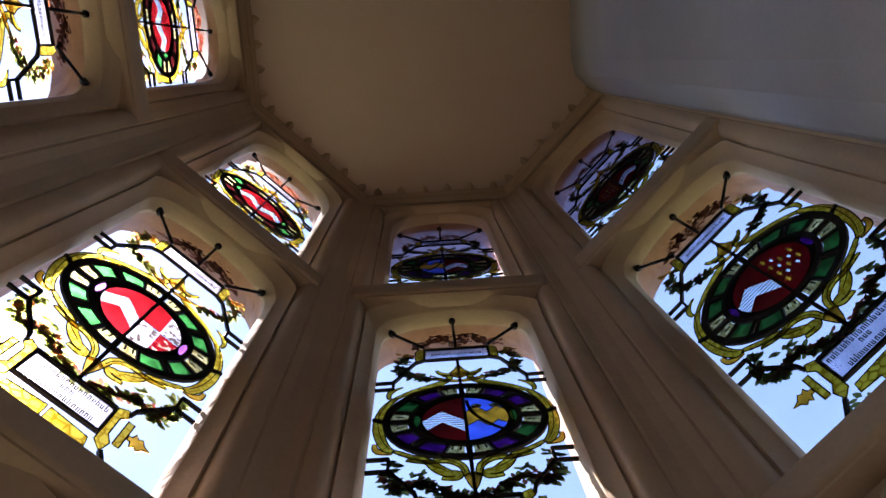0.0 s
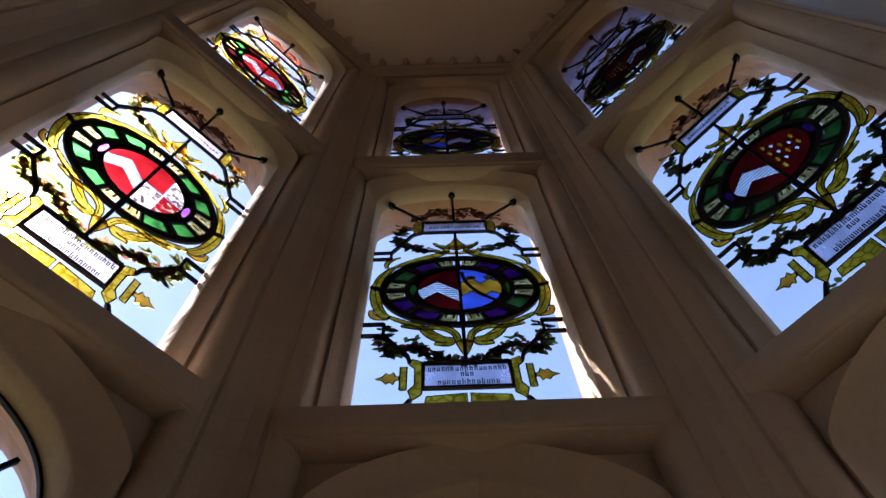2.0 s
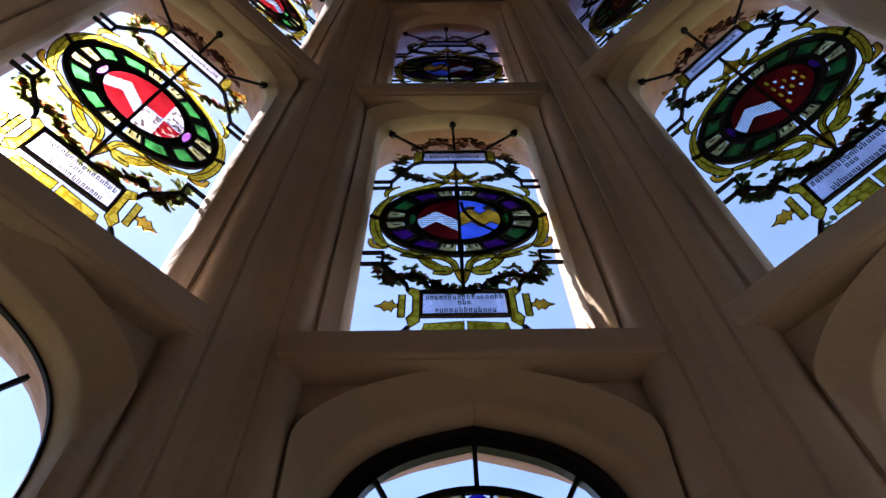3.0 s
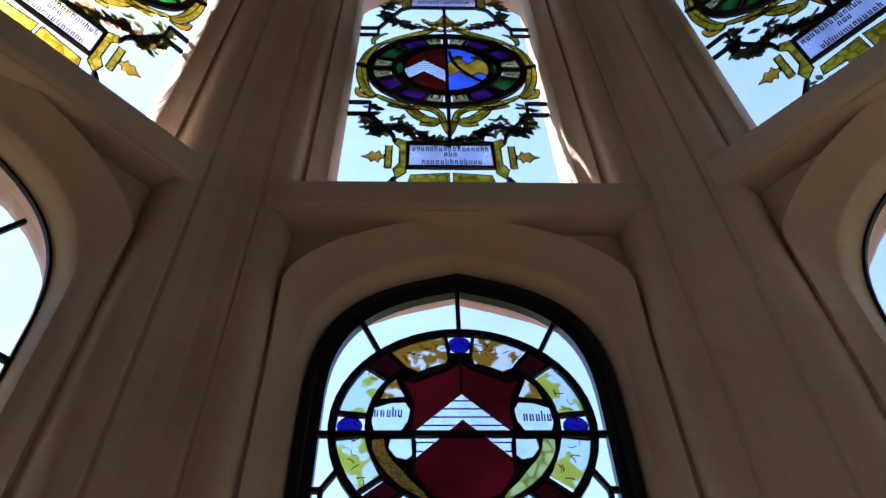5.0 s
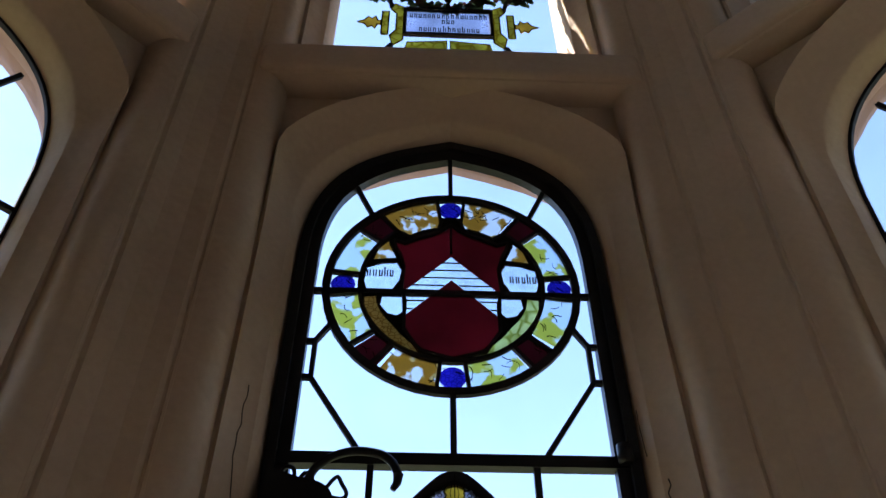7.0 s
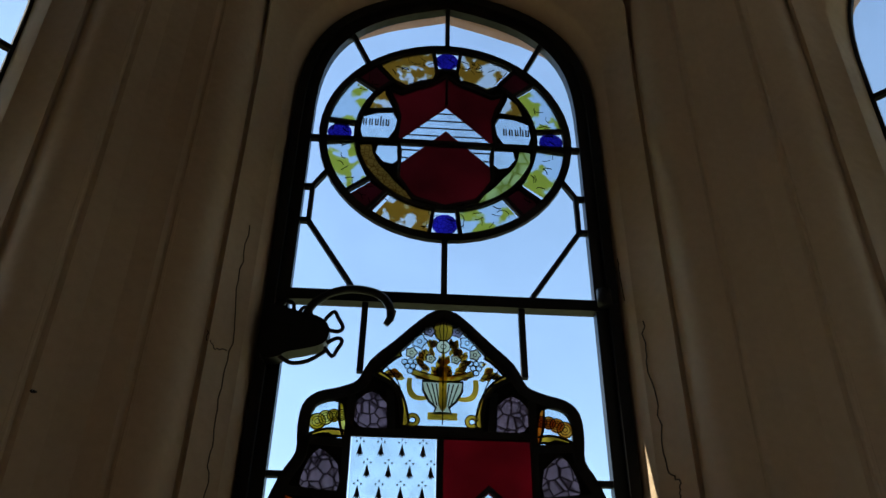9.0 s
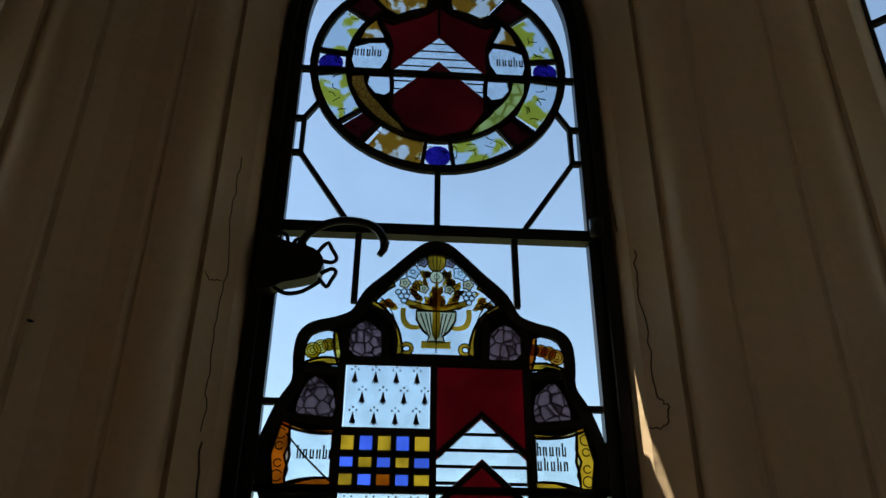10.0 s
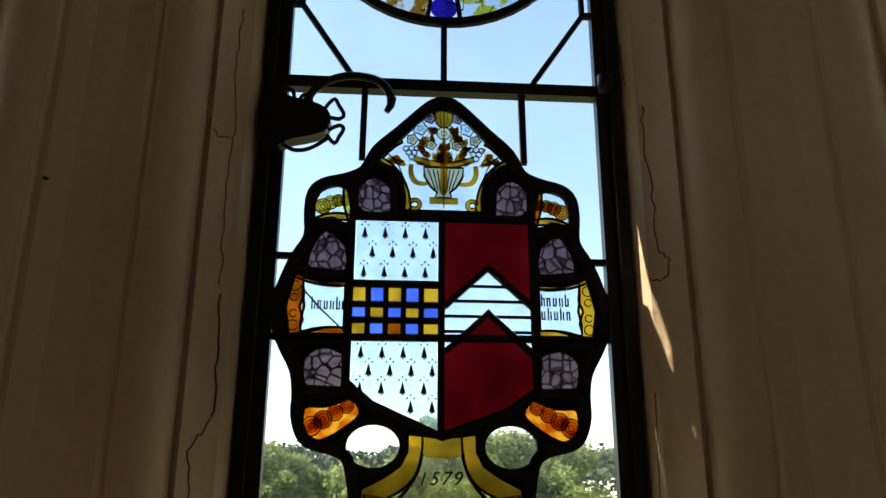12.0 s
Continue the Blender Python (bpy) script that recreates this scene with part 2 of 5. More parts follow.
def ribbon(pts, w0, w1, w2=None):
    """The outline of a band along pts whose width goes from w0 over w1 to w2."""
    w2 = w0 if w2 is None else w2
    n = len(pts)
    a, b = [], []
    for i, (u, z) in enumerate(pts):
        p, q = pts[max(i - 1, 0)], pts[min(i + 1, n - 1)]
        t = Vector((q[0] - p[0], q[1] - p[1])).normalized()
        s = i / (n - 1)
        w = (w0 + (w1 - w0) * s * 2 if s < 0.5 else w1 + (w2 - w1) * (s * 2 - 1)) / 2
        a.append((u - t.y * w, z + t.x * w))
        b.append((u + t.y * w, z - t.x * w))
    return a + b[::-1]


def leaf(u, z, size, ang):
    c, s = math.cos(ang), math.sin(ang)
    return [(u + size * (x * c - y * s), z + size * (x * s + y * c)) for x, y in ((0, 0), (0.35, 0.26), (0.75, 0.2), (1, 0), (0.75, -0.2), (0.35, -0.26))]


def leaves(name, path, count, size, spread, mat, parent, layer=2, label="", seed=1):
    """A bunch of small leaves along a path, as painted pieces in one part."""
    rnd = random.Random(seed)
    bm = bmesh.new()
    for i in range(count):
        s = (i + rnd.random()) / count * (len(path) - 1)
        k = min(int(s), len(path) - 2)
        f = s - k
        u = path[k][0] + f * (path[k + 1][0] - path[k][0]) + rnd.uniform(-spread, spread)
        z = path[k][1] + f * (path[k + 1][1] - path[k][1]) + rnd.uniform(-spread, spread)
        d = 0.001 + 0.003 * layer + 0.0002 * (i % 12)
        slab(bm, leaf(u, z, size * rnd.uniform(0.7, 1.3), rnd.uniform(0, 6.283)), d, d + 0.001)
    return part(name, bm, mat, parent, label)


def tube(bm, pts, r, sides=8, r_end=None):
    """A round rod along 3D points."""
    pts = [Vector(p) for p in pts]
    rings = []
    for i, p in enumerate(pts):
        t = (pts[min(i + 1, len(pts) - 1)] - pts[max(i - 1, 0)]).normalized()
        x = t.cross(Vector((0.31, 0.9, 0.29))).normalized()
        y = t.cross(x)
        q = r if r_end is None else r + (r_end - r) * i / (len(pts) - 1)
        rings.append([bm.verts.new(p + q * (math.cos(a) * x + math.sin(a) * y)) for a in (2 * math.pi * k / sides for k in range(sides))])
    for a, b in zip(rings, rings[1:]):
        for k in range(sides):
            m = (k + 1) % sides
            bm.faces.new((a[k], a[m], b[m], b[k]))
    bm.faces.new(rings[0][::-1])
    bm.faces.new(rings[-1])


def block(bm, u0, u1, d0, d1, z0, z1, bevel=0.0):
    vs = [bm.verts.new((u, -d, z)) for z in (z0, z1) for u, d in ((u0, d0), (u1, d0), (u1, d1), (u0, d1))]
    fs = [bm.faces.new([vs[i] for i in f]) for f in ((0, 1, 2, 3), (4, 7, 6, 5), (0, 4, 5, 1), (1, 5, 6, 2), (2, 6, 7, 3), (3, 7, 4, 0))]
    bmesh.ops.recalc_face_normals(bm, faces=fs)
    if bevel:
        bmesh.ops.bevel(bm, geom=list({e for f in fs for e in f.edges}), offset=bevel, segments=3, profile=0.5, affect="EDGES")


# ---- the bay's plan: a regular octagon, glass lines at APOTHEM from its centre ----
APOTHEM, TOP = 1.19, 6.50
CENTRE = (0.0, -1.19)


def facing(f):
    """The frame of face f: x along it, y outwards, origin on its glass line at floor level."""
    a = radians(45 * f)
    return pose(CENTRE[0] + APOTHEM * math.sin(a), CENTRE[1] + APOTHEM * math.cos(a), 0, 0, 0, -45 * f)


HALF = 0.262
# sill at the glass, sill at the front, spring of the arch, rise, underside of the head's frame, how pointed
LOWER = (0.80, 0.74, 2.348, 0.372, 2.778, 0.19)
MIDDLE = (2.93, 2.87, 4.15, 0.30, 4.458, 0.12)
UPPER = (4.68, 4.60, 5.77, 0.58, 6.33, 0.10)
LIGHTS = (LOWER, MIDDLE, UPPER)
ARC = 28


def arch(light, o=0.0, ho=None, zb=None):
    """The outline of a light's opening, widened by o (ho at the head), from its foot on one side to its foot on the other."""
    z0, zf, zs, h, zr, point = light
    ho = o if ho is None else ho
    w = HALF + o
    wide = w + max(0.0, o) * 0.8
    pts = [(-w, z0 if zb is None else zb), (-w, zs)]
    for i in range(1, ARC):
        a = math.pi * (1 - i / ARC)
        c, s = math.cos(a), math.sin(a)
        u = math.copysign(abs(c) ** 0.62, c)
        pts.append((max(-w, min(w, wide * u)), zs + (h + ho) * ((abs(s) ** 0.56) * (1 - point) + point * (1 - abs(u)))))
    return pts + [(w, zs), (w, z0 if zb is None else zb)]


def squared(light, wr, zr, zb):
    """A square-headed outline with as many points as arch(), its corners among them."""
    zs = light[2]
    pts = [(-wr, zb), (-wr, zs)]
    q = ARC // 4
    for i in range(1, ARC):
        if i <= q:
            pts.append((-wr, zs + (zr - zs) * i / q))
        elif i >= ARC - q:
            pts.append((wr, zs + (zr - zs) * (ARC - i) / q))
        else:
            pts.append((-wr + 2 * wr * (i - q) / (ARC - 2 * q), zr))
    return pts + [(wr, zs), (wr, zb)]


def face_wall():
    """One face of the bay in stone: three lights with moulded jambs, arched heads in square frames, sills and breast wall."""
    bm = bmesh.new()

    def loft(rings):
        made = []
        for pts, d, rise in rings:
            n = len(pts)
            made.append([bm.verts.new((u, -d - rise * max(0.0, min(1.0, (min(i, n - 1 - i) - 2) / 5)), z)) for i, (u, z) in enumerate(pts)])
        for a, b in zip(made, made[1:]):
            for i in range(len(a) - 1):
                bm.faces.new((a[i], a[i + 1], b[i + 1], b[i]))
            bm.faces.new((a[-1], a[0], b[0], b[-1]))
    front = 0.125
    for light in LIGHTS:
        z0, zf, zs, h, zr, point = light

        def foot(d):
            return zf + (z0 - zf) * (front - d) / front if d < front else zf
        rings = [(arch(light, 0, 0, z0), -0.002, 0), (arch(light, 0, 0, z0), 0.012, 0)]
        room = max(zr - zs - h + 0.030, 0.02)
        for o, d in ((0.006, 0.028), (0.0105, 0.042), (0.013, 0.046), (0.022, 0.052), (0.034, 0.064), (0.044, 0.078), (0.049, 0.084)):
            rings.append((arch(light, o, o / 0.055 * room, foot(d)), d, 0.02 * d / 0.084))
        rings.append((arch(light, 0.0525, 0.97 * room, foot(0.080)), 0.0825, 0.014))
        rings.append((arch(light, 0.0545, room, foot(0.080)), 0.0805, -0.011))
        rings.append((squared(light, 0.3195, zr, foot(0.080)), 0.0805, -0.011))
        for wr, up, d in ((0.3212, 0.0, 0.085), (0.326, 0.001, 0.100), (0.335, 0.003, 0.114), (0.347, 0.006, 0.122), (0.360, 0.012, front), (0.372, 0.034, front)):
            rings.append((squared(light, wr, zr + up, foot(d)), d, 0))
        loft(rings)
    bmesh.ops.recalc_face_normals(bm, faces=bm.faces)
    # bands between and above the lights, and the breast below
    for z0, z1 in ((0, 0.74), (2.809, 2.87), (4.489, 4.60), (6.334, TOP)):
        vs = [bm.verts.new((u, -front, z)) for u, z in rect(-0.372, z0, 0.372, z1)]
        bm.faces.new(vs)
    return bm


def outer_wall():
    """The weathered outside of a face: splayed reveals round each light and the wall between them."""
    bm = bmesh.new()
    rnd = random.Random(5)
    for light, deep in zip(LIGHTS, (0.10, 0.115, 0.116)):
        z0 = light[0]
        rings = []
        for o, t in ((0.0, 0.17), (0.006, 0.4), (0.010, 0.5), (0.014, 0.75), (0.022, 1.0)):
            j = 0.003 if t > 0.4 else 0.0
            d = -0.002 - (deep - 0.002) * (t - 0.17) / 0.83
            rings.append(([(u + rnd.uniform(-j, j), z + rnd.uniform(-j, j)) for u, z in arch(light, o, o * (1.8 if light is LOWER else 0.1), z0 - o * 1.2)], d))
        made = [[bm.verts.new((u, -d, z)) for u, z in pts] for pts, d in rings]
        for a, b in zip(made, made[1:]):
            for i in range(len(a) - 1):
                bm.faces.new((a[i], b[i], b[i + 1], a[i + 1]))
            bm.faces.new((a[-1], b[-1], b[0], a[0]))
        half = (APOTHEM + deep) * math.tan(radians(22.5))
        top = light[4] + 0.08
        vs = [bm.verts.new((u, deep, z)) for u, z in squared(light, half, top, z0 - 0.036)]
        for i in range(len(vs) - 1):
            bm.faces.new((made[-1][i], vs[i], vs[i + 1], made[-1][i + 1]))
    for y, z0, z1 in ((0.10, -7, 0.764), (0.115, 2.858, 2.894), (0.115, 4.535, 4.60), (0.116, 4.60, 4.644), (0.116, 6.41, 7.4)):
        half = (APOTHEM + y) * math.tan(radians(22.5))
        bm.faces.new([bm.verts.new((u, y, z)) for u, z in rect(-half, z0, half, z1)])
    bm.faces.new([bm.verts.new((u, y, 2.858)) for u, y in ((-0.54, 0.115), (0.54, 0.115), (0.545, 0.10), (-0.545, 0.10))])
    bmesh.ops.recalc_face_normals(bm, faces=bm.faces)
    return bm


def plan(f, u, d):
    """A place in the plan from a face, the way along it and the depth into the room."""
    p = facing(f) @ Vector((u, -d, 0))
    return (p.x, p.y)


def prism(name, pts, z0, z1, mat, parent=None, label="", closed=True):
    bm = bmesh.new()
    lo = [bm.verts.new((x, y, z0)) for x, y in pts]
    hi = [bm.verts.new((x, y, z1)) for x, y in pts]
    n = len(pts)
    for i in range(n if closed else n - 1):
        j = (i + 1) % n
        bm.faces.new((lo[i], lo[j], hi[j], hi[i]))
    if closed:
        bm.faces.new(lo[::-1])
        bm.faces.new(hi)
    bmesh.ops.recalc_face_normals(bm, faces=bm.faces)
    return part(name, bm, mat, parent, label)


FACES = (-2, -1, 0, 1)
inner_mesh = outer_mesh = None
walls = {}
for k, f in enumerate(FACES):
    if inner_mesh is None:
        ob = part("wall_1", face_wall(), STONE, None, "", True)
        ob.data.set_sharp_from_angle(angle=radians(24))
        inner_mesh = ob.data
        out = part("outer_face", outer_wall(), OUTER, ob, "weathered reddish stone outer reveal")
        outer_mesh = out.data
    else:
        ob = new("wall_%d" % (k + 1), inner_mesh)
        out = new("outer_face", outer_mesh)
        out.parent = ob
        tagged(out, "weathered reddish stone outer reveal")
    tagged(ob, "cream limewashed stone bay wall with moulded window openings", "wall", "", "structure")
    ob.matrix_basis = facing(f)
    walls[f] = ob
    for z0, z1 in ((2.788, 2.874), (4.475, 4.604)):
        bm = bmesh.new()
        block(bm, -0.3715, 0.3715, 0.05, 0.136, z0, z1, 0.014)
        part("transom", bm, STONE, ob, "moulded stone transom", True)

# piers at the corners of the bay
for f in (-3, -2, -1, 0, 1):
    a, b = f, f + 1
    side = [(0.366, 0.100), (0.372, 0.1255), (0.376, 0.1255), (0.379, 0.1225), (0.382, 0.1225), (0.388, 0.128)]
    mid = [(0.418, 0.132)]
    pts = [plan(a, u, d) for u, d in side + mid] + [plan(b, -u, d) for u, d in (side + mid)[::-1]]
    pts += [plan(b, -0.36, 0.02), plan(b, -0.45, -0.09), plan(a, 0.45, -0.09), plan(a, 0.36, 0.02)]
    pier = prism("wall_pier", pts, -0.02, TOP + 0.05, STONE)
    tagged(pier, "tall limewashed stone corner pier with quirked edges", "pier", "", "structure")

# plain plaster wall beside the last window, running back into the room
side = [(1.06, -0.70), (0.985, -0.735), (0.93, -0.785), (0.885, -0.83), (0.862, -0.92), (0.858, -1.07), (0.857, -1.75)]
pl = prism("wall_plaster", side + [(1.2, -1.75), (1.2, -0.70)], -0.02, TOP + 0.05, PLASTER)
tagged(pl, "smooth grey plaster wall beside the window bay", "wall", "", "structure")
# the room behind: unseen walls, added and kept dark to cut bounced light
back = [(-1.20, -1.66), (-2.2, -1.66), (-2.2, -4.2), (2.2, -4.2), (2.2, -1.75), (1.2, -1.75)]
for (x0, y0), (x1, y1), nm in zip(back, back[1:], ("wall_left_return", "wall_left", "wall_back", "wall_right", "wall_right_return")):
    n = Vector((y1 - y0, x0 - x1)).normalized() * -0.2
    w = prism(nm, [(x0, y0), (x1, y1), (x1 + n.x, y1 + n.y), (x0 + n.x, y0 + n.y)], -0.02, TOP + 0.05, ROOM)
    tagged(w, "plain dark wall closing off the unseen room", "wall", "", "structure")
# unseen floor, kept very dark so sun patches bounce little light
tagged(prism("floor", [(u * 0.97, z) for u, z in ((-1.18, -1.68), (-1.18, -0.70), (-0.48, -0.02), (0.48, -0.02), (1.18, -0.70), (1.22, -1.72), (2.4, -1.72), (2.4, -4.4), (-2.4, -4.4), (-2.4, -1.68))], -0.2, 0.0, FLOOR), "plain dark floor of the room, out of view", "floor", "", "structure")
rim = (APOTHEM + 0.09) / math.cos(radians(22.5))
edge = [(rim * math.sin(radians(a)), CENTRE[1] + rim * math.cos(radians(a))) for a in (-112.5, -67.5, -22.5, 22.5, 67.5)]
edge += [(1.22, -1.72), (2.4, -1.72), (2.4, -4.4), (-2.4, -4.4), (-2.4, -1.68)]
tagged(prism("ceiling", edge, TOP, TOP + 0.2, CEILING), "flat cream plaster bay ceiling", "ceiling", "", "structure")

# cornice: a roll along each edge of the ceiling with small pointed drops
CORD = 0.150
for f in FACES:
    half = (APOTHEM - CORD) * math.tan(radians(22.5))
    bm = bmesh.new()
    prof = [(0.10, 6.40), (0.135, 6.405), (0.152, 6.42), (0.160, 6.437), (0.152, 6.452), (0.160, 6.462), (0.172, 6.470), (0.176, 6.485), (0.172, TOP + 0.003), (0.10, TOP + 0.003)]
    ends = []
    for s in (-1, 1):
        ends.append([bm.verts.new((s * (APOTHEM - d) * math.tan(radians(22.5)), -d, z)) for d, z in prof])
    for i in range(len(prof)):
        j = (i + 1) % len(prof)
        bm.faces.new((ends[0][i], ends[0][j], ends[1][j], ends[1][i]))
    bmesh.ops.recalc_face_normals(bm, faces=bm.faces)
    trim = part("trim_cornice", bm, STONE)
    tagged(trim, "moulded plaster cornice with small pointed drops", "cornice", "", "structure")
    trim.matrix_basis = facing(f)
    drop = None
    for i in range(6):
        u = -half + half * 2 * (i + 0.5) / 6
        if drop is None:
            bm = bmesh.new()
            tip = [bm.verts.new(v) for v in ((-0.028, -0.170, 6.492), (0.028, -0.170, 6.492), (0.020, -0.205, 6.503), (0, -0.225, 6.503), (-0.020, -0.205, 6.503), (0, -0.178, 6.474))]
            for a, b in ((0, 1), (1, 2), (2, 3), (3, 4), (4, 0)):
                bm.faces.new((tip[a], tip[b], tip[5]))
            drop = part("drop", bm, STONE, trim).data
            trim.children[0].location = (u, 0, 0)
        else:
            o = new("drop", drop)
            o.parent = trim
            o.location = (u, 0, 0)


# ---- stained glass ----
def window(number, f, label):
    w = new("window_%d" % number)
    tagged(w, label, "window", "stained glass windows of the bay", "structure")
    w.matrix_basis = facing(f)
    return w


def flowing(pts, n=3, floor=-9.0):
    """A smooth line through the points."""
    out = []
    for i in range(len(pts) - 1):
        p = [pts[max(i - 1, 0)], pts[i], pts[i + 1], pts[min(i + 2, len(pts) - 1)]]
        for k in range(n):
            t = k / n
            out.append(tuple(max(0.5 * (2 * b + (c - a) * t + (2 * a - 5 * b + 4 * c - d) * t * t + (3 * b - a - 3 * c + d) * t ** 3), floor) for a, b, c, d in zip(*p)))
    return out + [pts[-1]]


def smooth_ring(pts):
    """A closed outline with rounded corners."""
    return flowing(pts + pts[:1], 3)[:-1]


def clip(pts, a, b, c):
    """The part of an outline where a * u + b * z >= c."""
    out = []
    for p, q in zip(pts, pts[1:] + pts[:1]):
        dp, dq = a * p[0] + b * p[1] - c, a * q[0] + b * q[1] - c
        if dp >= 0:
            out.append(p)
        if dp * dq < 0:
            s = dp / (dp - dq)
            out.append((p[0] + (q[0] - p[0]) * s, p[1] + (q[1] - p[1]) * s))
    return out


def charged(name, pts, cu, cz, half, rise, thick, mat, parent, layer=1, stripes=4, label="", line=0.0012):
    """A field with a white chevron let into it, cut to fit."""
    k = rise / half
    for s in (-1, 1):
        side = clip(pts, s, 0, s * cu)
        top = clip(side, s * k, 1, s * k * cu + cz)
        low = clip(side, -s * k, -1, -(s * k * cu + cz - thick))
        band = clip(clip(side, -s * k, -1, -(s * k * cu + cz)), s * k, 1, s * k * cu + cz - thick)
        for q, m, nm in ((top, mat, name), (low, mat, name), (band, WHITE, "chevron")):
            if len(q) > 2:
                piece(nm, q, m, parent, layer, label if m is mat else "white barred chevron")
        bm = bmesh.new()
        for i in range(1, stripes + 1):
            z = cz - rise - thick + (rise + thick) * i / (stripes + 1)
            bar = clip(clip(band, 0, 1, z - line), 0, -1, -(z + line))
            if len(bar) > 2:
                slab(bm, bar, 0.004 + 0.003 * layer, 0.005 + 0.003 * layer)
        if bm.faces:
            part("painted_lines", bm, PAINT, parent)
        else:
            bm.free()


def matting(outline, holes):
    """A thin opaque sheet with openings for the glass pieces."""
    bm = bmesh.new()
    edges = []
    for loop in [outline] + holes:
        vs = [bm.verts.new((u, -0.0106, z)) for u, z in loop]
        edges += [bm.edges.new((a, b)) for a, b in zip(vs, vs[1:] + vs[:1])]
    bmesh.ops.triangle_fill(bm, use_beauty=True, edges=edges)
    grown = bmesh.ops.extrude_face_region(bm, geom=list(bm.faces))
    bmesh.ops.translate(bm, vec=(0, 0.006, 0), verts=[v for v in grown["geom"] if isinstance(v, bmesh.types.BMVert)])
    bmesh.ops.recalc_face_normals(bm, faces=bm.faces)
    return bm


def text_bars(parent, u0, u1, zs, h, layer, seed=3):
    """Writing as plain bars."""
    rnd = random.Random(seed)
    for z, a, b in zs:
        bm = bmesh.new()
        u = u0 + (u1 - u0) * a
        end = u0 + (u1 - u0) * b
        while u < end - 0.0015:
            tall = rnd.choice((1.0, 1.0, 1.0, 1.45))
            slab(bm, rect(u, z, u + h * 0.17, z + h * tall), 0.001 + 0.003 * layer, 0.002 + 0.003 * layer)
            slab(bm, rect(u + h * 0.30, z, u + h * 0.46, z + h), 0.001 + 0.003 * layer, 0.002 + 0.003 * layer)
            if rnd.random() < 0.7:
                lift = rnd.choice((0.0, 0.84))
                slab(bm, rect(u + h * 0.17, z + h * lift, u + h * 0.30, z + h * (lift + 0.16)), 0.001 + 0.003 * layer, 0.002 + 0.003 * layer)
            u += h * rnd.uniform(0.62, 0.74)
        part("lettering_bar", bm, PAINT, parent, "dark bars of lettering")


CX, CZ = 0.0, 3.635


